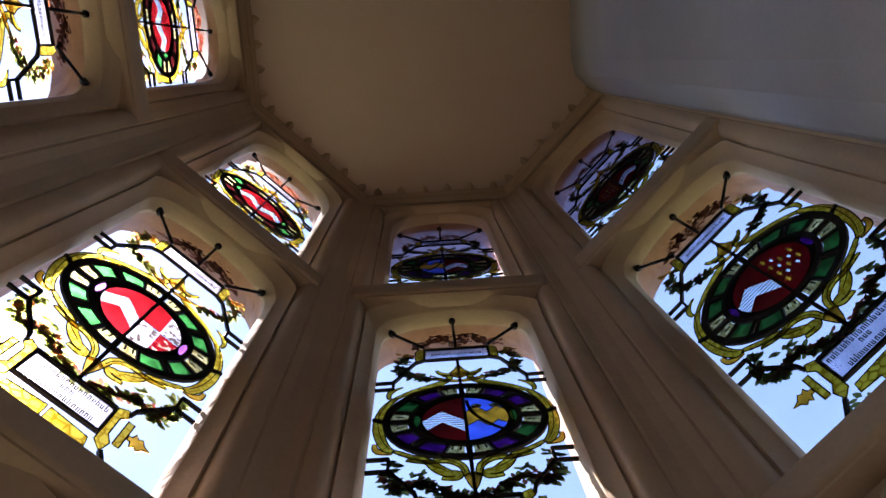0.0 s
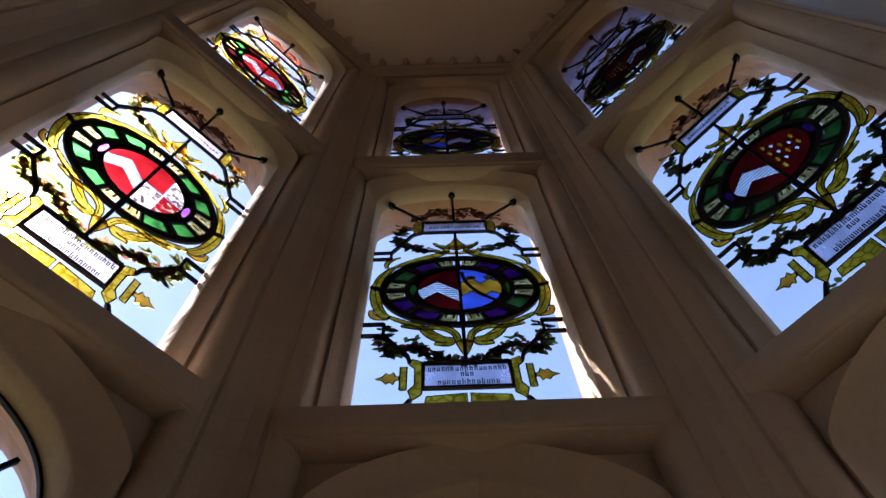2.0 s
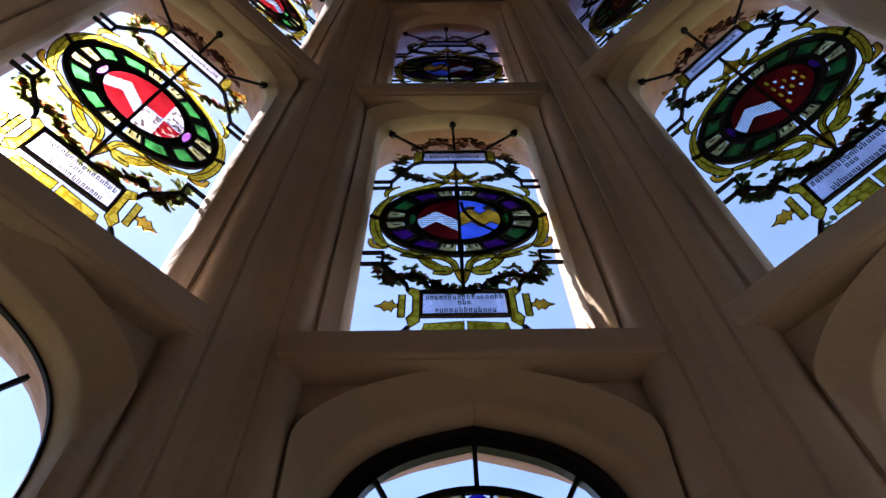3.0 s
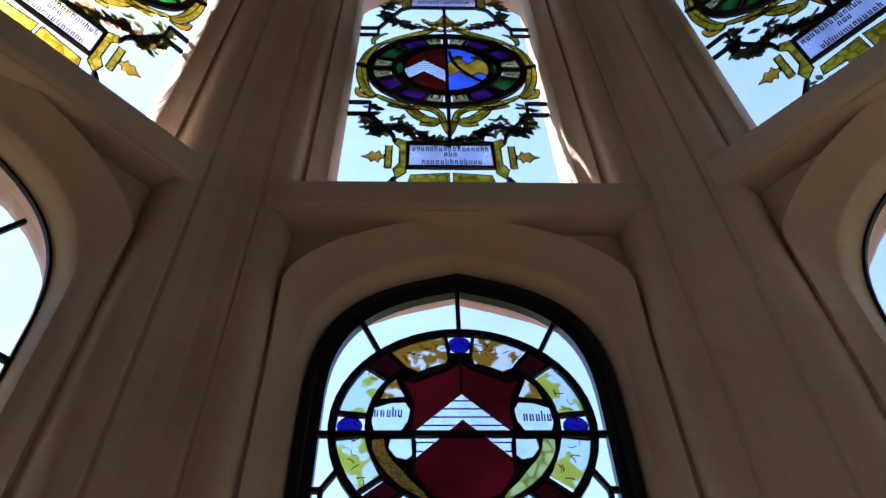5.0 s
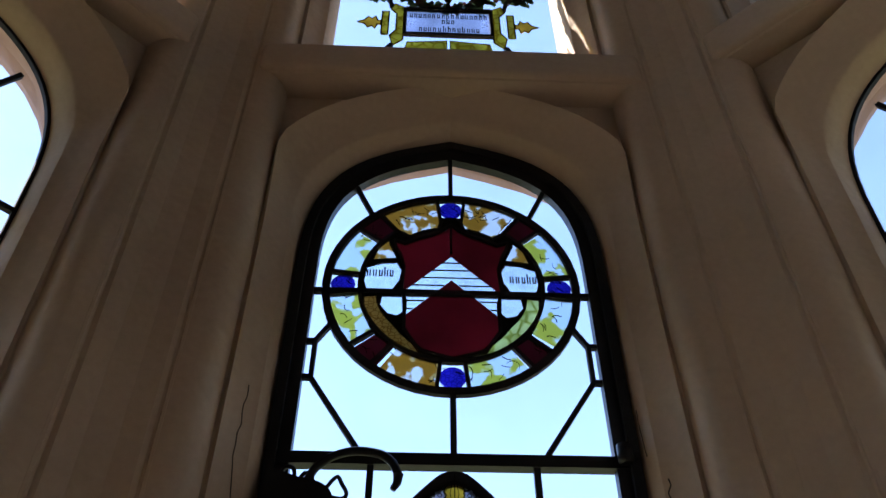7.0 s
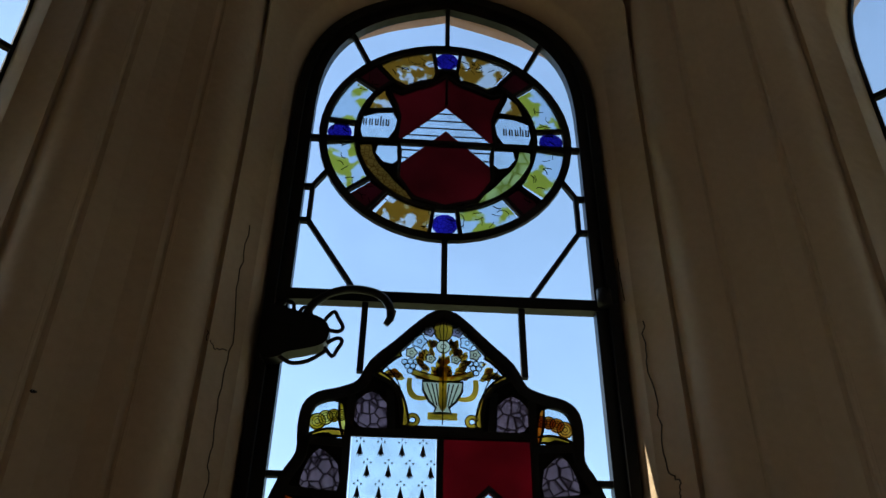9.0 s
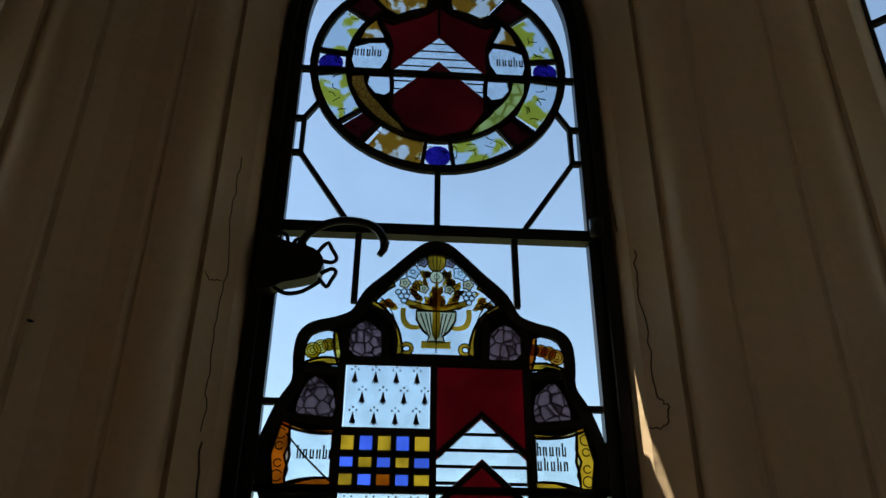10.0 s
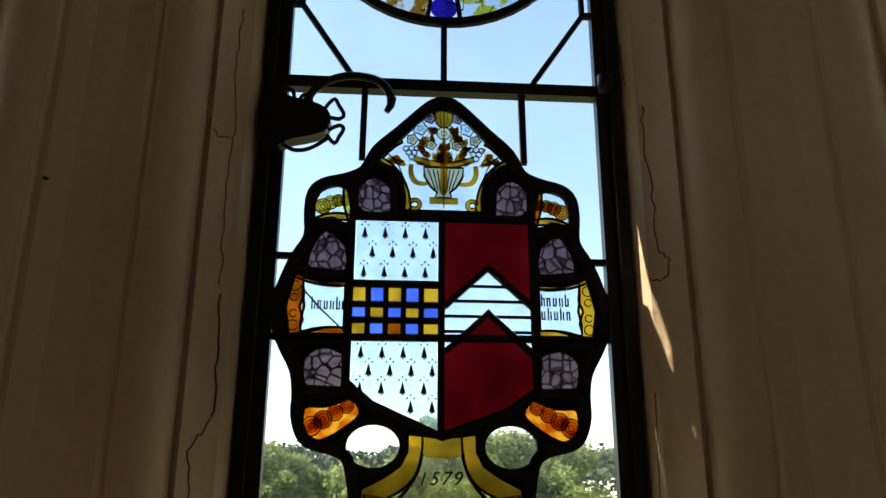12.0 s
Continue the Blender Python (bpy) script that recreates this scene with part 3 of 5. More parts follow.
def armorial(win, light, dz, wreath, left, right, seed, dimmed=False):
    """The panel of an upper or middle light: a shield in a wreath with gold scrolls, garlands and two tablets."""
    z0 = light[0]
    cz = CZ + dz
    bm = bmesh.new()
    whole = arch(light, -0.001, -0.001)
    # Shade of the outer soffit is put into the colour of this pane.
    if dimmed:
        slab(bm, clip(whole, 0, -1, -(cz - 0.13)), -0.002, 0.002)
        piece("grimy_glass", clip(whole, 0, 1, cz - 0.129), DIM, win, -1, "clear glass tinted lilac-grey for the shaded stone outside")
    else:
        slab(bm, whole, -0.002, 0.002)
    part("clear_glass", bm, CLEAR, win, "clear pale glass").visible_shadow = False
    # wreath
    ring = new("wreath")
    ring.parent = win
    tagged(ring, "round leaded wreath of coloured glass round the shield")
    spans = []
    for q in range(4):
        b = 90 * q
        spans += [(b + 4, b + 17, CREAM), (b + 21, b + 41, wreath[0]), (b + 44, b + 46, IVORY), (b + 49, b + 69, wreath[1 if q % 2 else 0]), (b + 73, b + 86, CREAM)]
    for a, b, m in spans:
        piece("wreath_piece", sector(CX, cz, 0.160, 0.208, a, b, 4), m, ring, 1)
    bm = bmesh.new()
    for a in range(0, 360, 90):
        for t in (0, 19, 42.5, 47.5, 71):
            c, n = math.cos(radians(a + t)), math.sin(radians(a + t))
            strip(bm, [(0.155 * c, cz + 0.155 * n), (0.214 * c, cz + 0.214 * n)], 0.016 if t == 0 else 0.008, 0.0, 0.0115)
    part("lead_came", bm, LEAD, ring)
    # shield
    sh = new("shield")
    sh.parent = win
    tagged(sh, "impaled heraldic shield in coloured glass")
    cutouts = []
    for s, side in ((-1, left), (1, right)):
        a0, a1 = (92, 268) if s < 0 else (-88, 88)
        half = [(CX + 0.119 * math.cos(radians(a0 + (a1 - a0) * i / 14)), cz + 0.136 * math.sin(radians(a0 + (a1 - a0) * i / 14))) for i in range(15)]
        if side[1] == "chevron":
            charged("ruby_field", half, s * 0.064, cz + 0.058, 0.062, 0.064, 0.072, side[0], sh, 1, 9)
        elif side[1] == "dancetty":
            def zig(z0):
                return [(s * 0.004, z0), (s * 0.035, z0 + 0.030), (s * 0.062, z0 - 0.008), (s * 0.090, z0 + 0.026), (s * 0.132, z0 - 0.012)]
            up, dn = zig(cz + 0.042), zig(cz - 0.045)
            arc = [p for p in half if p[1] > cz + 0.045]
            piece("blue_field", up + (arc if s > 0 else arc[::-1]), BLUE, sh, 1)
            piece("gold_band", up + dn[::-1], GOLD, sh, 1)
            arc = [p for p in half if p[1] < cz - 0.055]
            piece("blue_field", dn + (arc[::-1] if s > 0 else arc), BLUE, sh, 1)
            bm = bmesh.new()
            strip(bm, curve((s * 0.01, cz + 0.11), (s * 0.01, cz + 0.0), (s * 0.10, cz - 0.085)), 0.010, 0.008, 0.010)
            part("painted_lines", bm, PAINT, sh)
            for u in (0.035, 0.088):
                piece("gold_beast", oval(s * u, cz + 0.072, 0.016, 0.012, 10), GOLD, sh, 2)
        elif side[1] == "lions":
            cuts = []
            for i in range(3):
                for j in range(4):
                    u, z = s * (0.022 + 0.034 * i), cz + 0.084 - 0.052 * j
                    if abs(u) > 0.05 and abs(z - cz) > 0.06:
                        continue
                    cross = [(u + p, z + q) for p, q in ((-0.004, 0.018), (0.004, 0.018), (0.004, 0.005), (0.012, 0.005), (0.012, -0.005), (0.004, -0.005), (0.004, -0.018), (-0.004, -0.018), (-0.004, -0.005), (-0.012, -0.005), (-0.012, 0.005), (-0.004, 0.005))]
                    piece("gold_cross", cross, GOLD, sh, 1)
                    cuts.append(cross)
                    if i < 2 and j < 3:
                        charge = smooth_ring([(u + s * 0.013, z - 0.012), (u + s * 0.020, z - 0.008), (u + s * 0.023, z - 0.026), (u + s * 0.017, z - 0.038), (u + s * 0.013, z - 0.026)])
                        piece("silver_charge", charge, WHITE, sh, 1)
                        cuts.append(charge)
            part("ruby_field", matting(half, cuts), RED, sh, "ruby glass with pale charges and gold crosses")
        elif side[1] == "quarters":
            up, dn = clip(half, 0, 1, cz + 0.006), clip(half, 0, -1, -(cz - 0.002))
            piece("quarter", clip(up, -s, 0, -0.058), RED, sh, 1)
            piece("quarter", clip(up, s, 0, 0.062), PIED, sh, 1)
            piece("quarter", clip(dn, -s, 0, -0.058), PIED, sh, 1)
            piece("quarter", clip(dn, s, 0, 0.062), BEASTS, sh, 1)
        piece("mantle_disc", oval(s * 0.134, cz, 0.0115, 0.040, 14), wreath[2], sh, 1)
        cutouts += [half, oval(s * 0.134, cz, 0.0110, 0.039, 14)]
    part("black_matting", matting(oval(CX, cz, 0.151, 0.151, 36), cutouts), PAINT, sh)
    # gold scrolls
    for s in (-1, 1):
        def m(pts):
            return [(s * u, z + dz) for u, z in pts]
        piece("scroll", m(ribbon(flowing([(0.196, 3.795), (0.226, 3.735), (0.239, 3.655), (0.236, 3.575), (0.220, 3.505), (0.200, 3.466)]), 0.018, 0.031, 0.024)), OLIVE, win, 1, "yellow scrolled strapwork")
        piece("scroll", m(ribbon(curve((0.214, 3.79), (0.226, 3.845), (0.176, 3.868)), 0.010, 0.018, 0.005)), OLIVE, win, 2)
        piece("scroll", m(ribbon(curve((0.196, 3.455), (0.246, 3.455), (0.244, 3.51)), 0.006, 0.020, 0.010)), GOLD, win, 2)
        piece("scroll", m(ribbon(flowing([(0.196, 3.788), (0.146, 3.832), (0.092, 3.864), (0.048, 3.890), (0.030, 3.925), (0.052, 3.938)]), 0.014, 0.028, 0.010)), OLIVE, win, 2)
        piece("scroll", m(ribbon(curve((0.085, 3.915), (0.050, 3.895), (0.006, 3.885)), 0.006, 0.018, 0.014)), GOLD, win, 3)
        if z0 < 3.3 + dz:
            piece("scroll", m(ribbon(flowing([(0.194, 3.474), (0.152, 3.440), (0.108, 3.410), (0.088, 3.376), (0.060, 3.345), (0.034, 3.338), (0.040, 3.318), (0.074, 3.322)]), 0.012, 0.034, 0.012)), OLIVE, win, 1)
            piece("scroll", m(ribbon(flowing([(0.160, 3.415), (0.110, 3.400), (0.060, 3.402), (0.024, 3.370), (0.014, 3.320)]), 0.008, 0.026, 0.014)), OLIVE, win, 2)
            g = [(s * u, z + dz) for u, z in flowing([(0.197, 3.425), (0.206, 3.35), (0.182, 3.287), (0.135, 3.304), (0.096, 3.287), (0.058, 3.252), (0.010, 3.236)])]
            leaves("garland", g, 150, 0.026, 0.010, LEAFGLASS, win, 1, "green and russet leaf garland", seed)
            leaves("garland_fruit", g[2:], 55, 0.020, 0.011, RUSSET, win, 3, "", seed + 1)
            leaves("sprig", m([(0.12, 3.345), (0.14, 3.36)]), 7, 0.024, 0.006, LEAFGLASS, win, 1, "", seed + 2)
            # tablet ends
            piece("bracket", m([(0.105, 3.235), (0.128, 3.25), (0.136, 3.225), (0.122, 3.205), (0.122, 3.135), (0.136, 3.11), (0.128, 3.07), (0.105, 3.095)]), OLIVE, win, 1)
            piece("bracket", m(rect(0.140, 3.115, 0.156, 3.215)), OLIVE, win, 1)
            piece("spearhead", m([(0.158, 3.157), (0.166, 3.157), (0.171, 3.138), (0.179, 3.150), (0.188, 3.142), (0.197, 3.158), (0.213, 3.165), (0.197, 3.172), (0.188, 3.188), (0.179, 3.180), (0.171, 3.192), (0.166, 3.173), (0.158, 3.173)]), GOLD, win, 1, "gold fleur finial")
            piece("bracket", m([(0.004, 3.095), (0.095, 3.085), (0.10, 3.055), (0.05, 3.05), (0.05, 3.02), (0.004, 3.02)]), OLIVE, win, 1)
            leaves("sprig", m([(0.09, 3.0), (0.13, 3.05)]), 16, 0.022, 0.014, LEAFGLASS, win, 1, "", seed + 3)
        g = m(flowing([(0.158, 4.125), (0.186, 4.08), (0.185, 4.01), (0.160, 3.962), (0.120, 3.940), (0.086, 3.920)]))
        leaves("garland", g, 120, 0.025, 0.011, LEAFGLASS, win, 1, "green leaf garland", seed + 4)
        leaves("garland_fruit", g, 30, 0.019, 0.012, RUSSET, win, 3, "", seed + 5)
        piece("bracket", m([(0.110, 4.175), (0.126, 4.19), (0.138, 4.165), (0.138, 4.085), (0.126, 4.065), (0.110, 4.08)]), OLIVE, win, 1)
        leaves("flower", m([(0.155, 4.12), (0.185, 4.15)]), 10, 0.022, 0.010, GOLD, win, 1, "", seed + 6)
        leaves("red_spray", m([(0.01, 4.22), (0.045, 4.31), (0.09, 4.25), (0.14, 4.215)]), 110, 0.021, 0.024, RUSSET, win, 1, "russet leaf spray", seed + 7)
        piece("scroll", m(ribbon(curve((0.004, 3.94), (0.06, 3.93), (0.07, 3.975)), 0.012, 0.02, 0.008)), OLIVE, win, 3)
    bm = bmesh.new()
    for s in (-1, 1):
        strip(bm, [(s * u, z + dz) for u, z in flowing([(0.206, 3.785), (0.235, 3.70), (0.240, 3.62), (0.226, 3.53), (0.204, 3.475)])], 0.0028, 0.012, 0.0126)
        if z0 < 3.3 + dz:
            strip(bm, [(s * u, z + dz) for u, z in flowing([(0.180, 3.438), (0.125, 3.408), (0.095, 3.375), (0.065, 3.350)])], 0.003, 0.012, 0.0126)
            strip(bm, [(s * u, z + dz) for u, z in flowing([(0.105, 3.395), (0.060, 3.395), (0.028, 3.365), (0.018, 3.330)])], 0.0025, 0.015, 0.0156)
        for q in range(4):
            for t in (7, 13.5, 76.5, 83):
                a = radians(90 * q + t)
                strip(bm, [(0.172 * math.cos(a), cz + 0.172 * math.sin(a)), (0.193 * math.cos(a), cz + 0.193 * math.sin(a))], 0.005, 0.012, 0.0126)
    part("ink_strokes", bm, PAINT, win)
    piece("finial", [(u, z + dz) for u, z in both([(0, 4.02), (0.014, 3.97), (0.03, 3.945), (0.02, 3.915), (0, 3.90)])], GOLD, win, 4)
    tab = piece("tablet", rect(-0.105, 4.085 + dz, 0.105, 4.170 + dz), PLATE, win, 1, "small white lettered tablet")
    text_bars(tab, -0.085, 0.085, [(4.118 + dz, 0.0, 1.0)], 0.018, 2, seed)
    if z0 < 3.3 + dz:
        tab = piece("tablet", rect(-0.102, 3.120 + dz, 0.102, 3.222 + dz), PLATE, win, 1, "white lettered tablet in a gold frame")
        text_bars(tab, -0.095, 0.095, [(3.190 + dz, 0.02, 0.98), (3.166 + dz, 0.42, 0.58), (3.132 + dz, 0.14, 0.88)], 0.016, 2, seed + 1)
        piece("tassel", [(u, z + dz) for u, z in both([(0, 3.33), (0.022, 3.31), (0.012, 3.27), (0, 3.235)])], GOLD, win, 4)
    # leads
    bm = bmesh.new()
    lw = 0.0095

    def add(pts, w=lw):
        pts = [(u, z + dz) for u, z in pts]
        if min(z for _, z in pts) > z0:
            strip(bm, pts, w)
            if any(abs(u) > 1e-6 for u, _ in pts):
                strip(bm, mirror(pts), w)
    strip(bm, oval(CX, cz, 0.2185, 0.2185, 40), 0.021, closed=True)
    strip(bm, oval(CX, cz, 0.1500, 0.1500, 36), 0.016, closed=True)
    strip(bm, [(0, max(cz - 0.41, z0)), (0, cz - 0.145)], lw)
    strip(bm, [(0, cz - 0.145), (0, cz + 0.145)], 0.0088)
    strip(bm, [(0, cz + 0.145), (0, cz + 0.45)], lw)
    for z in (3.430, 3.369, 3.912, 3.862):
        add([(0.261, z), (0.205, z)], 0.008)
    add([(0.213, 3.635), (0.255, 3.66)])
    add([(0.205, 3.369), (0.14, 3.26), (0.135, 3.235)])
    add([(0.205, 3.430), (0.205, 3.369)], 0.008)
    add([(0.205, 3.912), (0.205, 3.862)], 0.008)
    add([(0.102, 3.225), (0.102, 3.117), (0, 3.117)])
    add([(0.102, 3.225), (0, 3.225)])
    add([(0.13, 3.07), (0.19, 2.96)])
    add([(0.205, 3.912), (0.14, 4.06), (0.11, 4.08)])
    add([(0.108, 4.175), (0.108, 4.08), (0, 4.08)])
    add([(0.108, 4.175), (0, 4.175)])
    part("lead_came", bm, LEAD, win, "dark lead cames")
    # iron bars into the stone head
    for pts in ([(0.224, 4.350), (0.11, 4.185)], [(-0.224, 4.350), (-0.11, 4.185)], [(0, 4.455), (0, 4.18)]):
        bm = bmesh.new()
        p = [(u, -0.014, z + dz) for u, z in pts]
        tube(bm, p, 0.0055)
        e, q = Vector(p[0]), Vector(p[1])
        tube(bm, [e + (q - e).normalized() * -0.012, e + (q - e).normalized() * 0.012], 0.013, 8)
        part("saddle_bar", bm, IRON, win, "black iron stay bar", True)


def roundel(win, field, rim):
    """The roundel at the head of a lower light."""
    cz = 2.3625
    r = new("roundel")
    r.parent = win
    tagged(r, "round heraldic glass medallion with a red shield")
    for q in range(4):
        piece("rosette", oval(0.180 * math.cos(radians(90 * q)), cz + 0.180 * math.sin(radians(90 * q)), 0.0205, 0.0195, 14), DEEPBLUE, r, 1)
        for k, (a0, a1, m) in enumerate(((8, 38, LEAFY), (40, 54, MULBERRY), (56, 82, FLORAL)) if q in (0, 2) else ((8, 36, FLORAL if q == 1 else LEAFY), (38, 52, MULBERRY), (54, 82, LEAFY))):
            piece("border_piece", sector(0, cz, 0.131 if 50 < a0 + 90 * q < 110 else 0.1555, 0.202, a0 + 90 * q, a1 + 90 * q, 5), m, r, 1)
    sh = [(0, 2.503), (0.012, 2.492), (0.030, 2.480), (0.055, 2.470), (0.080, 2.456), (0.098, 2.462), (0.095, 2.444), (0.086, 2.425), (0.080, 2.400), (0.083, 2.352), (0.076, 2.325), (0.077, 2.270), (0.052, 2.230), (0, 2.214)]
    charged("ruby_field", both(sh), 0.0, 2.430, 0.080, 0.080, 0.054, field, r, 1, 7, "ruby red shield glass")
    end = [(0.082, 2.338), (0.114, 2.338), (0.117, 2.318), (0.104, 2.300), (0.088, 2.296), (0.080, 2.304)]
    banner = [(0.086, 2.372), (0.083, 2.395), (0.092, 2.412), (0.118, 2.410), (0.143, 2.400), (0.147, 2.370), (0.141, 2.350), (0.118, 2.350), (0.098, 2.350)]
    tuft = [(0.092, 2.420), (0.134, 2.415), (0.126, 2.444), (0.108, 2.464), (0.106, 2.455)]
    sweep = ribbon(curve((0.134, 2.338), (0.132, 2.262), (0.030, 2.216)), 0.020, 0.034, 0.010)
    holes = [both(sh)]
    for s in (-1, 1):
        def m(p):
            return [(s * u, z) for u, z in p]
        holes += [m(end), m(banner), m(tuft), m(sweep)]
        piece("chevron_end", m(end), WHITE, r, 1)
        sc = piece("name_scroll", m(banner), WHITE, r, 1, "white name scroll")
        text_bars(sc, s * 0.120 - 0.022, s * 0.120 + 0.022, [(2.372 if s > 0 else 2.380, 0.0, 1.0)], 0.014, 2, 5)
        piece("mantling", m(tuft), FLORAL, r, 1)
        piece("mantling", m(sweep), BROWN if s < 0 else PALE, r, 1)
    inner = [(q * math.cos(radians(a)), cz + q * math.sin(radians(a))) for a, q in ((a, 0.1285 if 54 <= a <= 80 or 100 <= a <= 126 else 0.1525) for a in range(0, 360, 4))]
    part("black_matting", matting(inner, holes), PAINT, r, "opaque black painted matting")
    rnd = random.Random(17)
    bm = bmesh.new()
    for _ in range(110):
        a, q = rnd.uniform(0, 2 * math.pi), rnd.uniform(0.162, 0.192)
        p = (q * math.cos(a), cz + q * math.sin(a))
        w = rnd.uniform(0, 6.28)
        e = (p[0] + 0.014 * math.cos(w), p[1] + 0.014 * math.sin(w))
        if 0.158 < math.hypot(e[0], e[1] - cz) < 0.200:
            mid = ((p[0] + e[0]) / 2 + rnd.uniform(-0.006, 0.006), (p[1] + e[1]) / 2 + rnd.uniform(-0.006, 0.006))
            strip(bm, curve(p, mid, e, 4), rnd.uniform(0.0007, 0.0015), 0.0072, 0.0080)
    part("painted_lines", bm, PAINT, r)
    bm = bmesh.new()
    strip(bm, oval(0, cz, 0.2075, 0.2075, 48), 0.013, closed=True)
    strip(bm, inner, 0.0065, closed=True)
    strip(bm, both(sh), 0.0055, closed=True)
    for a in (40, 53, 128, 142, 218, 232, 308, 320, 7, -7, 83, 97, 173, 187, 263, 277):
        c, s = math.cos(radians(a)), math.sin(radians(a))
        strip(bm, [(0.152 * c, cz + 0.152 * s), (0.203 * c, cz + 0.203 * s)], 0.006)
    strip(bm, [(0, 2.436), (0, 2.50)], 0.004)
    part("lead_came", bm, LEAD, r, "dark lead cames")
    return r


def ermine(parent, u0, z0, u1, z1, rows, layer=3):
    bm = bmesh.new()
    for j in range(rows):
        z = z1 - (z1 - z0) * (j + 0.62) / rows
        for i in range(4):
            u = u0 + (u1 - u0) * (i + (0.79 if j % 2 else 0.40)) / 4
            d0, d1 = 0.001 + 0.003 * layer, 0.002 + 0.003 * layer
            if u > u1 - 0.005 or z - 0.012 < 1.545 - u * 0.32:
                continue
            slab(bm, [(u, z + 0.009), (u + 0.0026, z - 0.001), (u + 0.0046, z - 0.0085), (u + 0.0022, z - 0.006), (u + 0.0012, z - 0.0105), (u, z - 0.007), (u - 0.0012, z - 0.0105), (u - 0.0022, z - 0.006), (u - 0.0046, z - 0.0085), (u - 0.0026, z - 0.001)], d0, d1)
            for a, b in ((0, 0.0145), (-0.0045, 0.0105), (0.0045, 0.0105)):
                slab(bm, oval(u + a, z + b, 0.0013, 0.0013, 6), d0, d1)
    part("ermine_spots", bm, PAINT, parent, "black ermine spots")


def sector_line(cu, cz, r, span, n=9):
    a0, a1 = span
    return [(cu + r * math.cos(radians(a0 + (a1 - a0) * i / n)), cz + r * math.sin(radians(a0 + (a1 - a0) * i / n))) for i in range(n + 1)]


MAUVES = ([(0.0715, 1.878), (0.097, 1.899), (0.121, 1.876), (0.111, 1.847), (0.070, 1.847)],
          [(0.136, 1.796), (0.161, 1.816), (0.179, 1.788), (0.178, 1.761), (0.134, 1.761)],
          [(0.133, 1.646), (0.157, 1.654), (0.180, 1.638), (0.173, 1.600), (0.133, 1.598)])
SHELLS = ([(0.127, 1.848), (0.138, 1.880), (0.170, 1.876), (0.177, 1.836), (0.152, 1.837), (0.130, 1.826)],
          [(0.119, 1.588), (0.108, 1.570), (0.130, 1.550), (0.156, 1.537), (0.173, 1.543), (0.176, 1.575), (0.150, 1.577)])


def impaled(win):
    """The large cartouche below the roundel: ermine and ruby shield, urn of fruit, mauve border and dated plate."""
    c = new("cartouche")
    c.parent = win
    tagged(c, "large heraldic glass cartouche with ermine and ruby shield")
    out = [(0, 2.019), (0.014, 2.016), (0.034, 1.999), (0.064, 1.969), (0.095, 1.939), (0.112, 1.907), (0.138, 1.894), (0.167, 1.886), (0.182, 1.871), (0.185, 1.842), (0.184, 1.806), (0.202, 1.773), (0.220, 1.719), (0.220, 1.688), (0.210, 1.659), (0.192, 1.625), (0.187, 1.594), (0.187, 1.567), (0.179, 1.542), (0.165, 1.531), (0.138, 1.524), (0.120, 1.512), (0.112, 1.480), (0.104, 1.43), (0.085, 1.36), (0, 1.31)]
    out = flowing(out, 3, 0.0)
    # shield
    sh = new("shield")
    sh.parent = c
    tagged(sh, "impaled shield in white, blue, gold and ruby glass")
    piece("ermine_field", rect(-0.119, 1.749, -0.008, 1.833), WHITE, sh, 1)
    ermine(sh, -0.119, 1.749, -0.008, 1.833, 3)
    piece("ermine_field", [(-0.121, 1.664), (-0.008, 1.664), (-0.006, 1.550), (-0.045, 1.570), (-0.095, 1.590), (-0.119, 1.615)], WHITE, sh, 1)
    ermine(sh, -0.119, 1.570, -0.008, 1.664, 4)
    lines = (1.7425, 1.714, 1.6925, 1.669)
    for i in range(5):
        for j in range(3):
            u = -0.1245 + 0.0238 * i
            piece("check", rect(u, lines[j + 1], u + 0.0238, lines[j]), (AMBER if (i, j) == (2, 2) else GOLD) if (i + j) % 2 == 0 else BLUE, sh, 1)
    charged("ruby_field", [(-0.001, 1.838), (0.122, 1.838), (0.122, 1.602), (0.085, 1.576), (-0.001, 1.543)], 0.062, 1.763, 0.058, 0.053, 0.052, RED, sh, 1, 4, "deep ruby glass", 0.0021)
    # urn of fruit
    urn = new("urn_panel")
    urn.parent = c
    tagged(urn, "gold urn of fruit on white glass")
    box = [(0, 2.010), (0.017, 2.005), (0.034, 1.992), (0.062, 1.961), (0.093, 1.930), (0.093, 1.921), (0.072, 1.910), (0.059, 1.892), (0.055, 1.870), (0.054, 1.847), (0, 1.847)]
    piece("white_ground", clip(both(box), 0, -1, -1.926), WHITE, urn, 1)
    piece("fruit_ground", clip(both(box), 0, 1, 1.926), WHITE, urn, 1, "white glass painted with gold fruit and flowers")
    for s in (-1, 1):
        def m(p):
            return [(s * u, z) for u, z in p]
        piece("gold_edge", m(ribbon(curve((0.091, 1.924), (0.054, 1.905), (0.050, 1.850)), 0.010, 0.011, 0.010)), GOLD, urn, 2)
        piece("gold_edge", m(ribbon(curve((0.060, 1.955), (0.082, 1.948), (0.088, 1.930)), 0.006, 0.012, 0.008)), OLIVE, urn, 2)
        piece("urn_handle", m(ribbon(curve((0.046, 1.918), (0.050, 1.884), (0.022, 1.890)), 0.007, 0.008, 0.005)), GOLD, urn, 3)
    piece("urn", both([(0, 1.914), (0.028, 1.914), (0.027, 1.900), (0.018, 1.884), (0.009, 1.876), (0.012, 1.868), (0, 1.868)]), IVORY, urn, 3)
    piece("urn_foot", rect(-0.020, 1.858, 0.020, 1.868), GOLD, urn, 4)
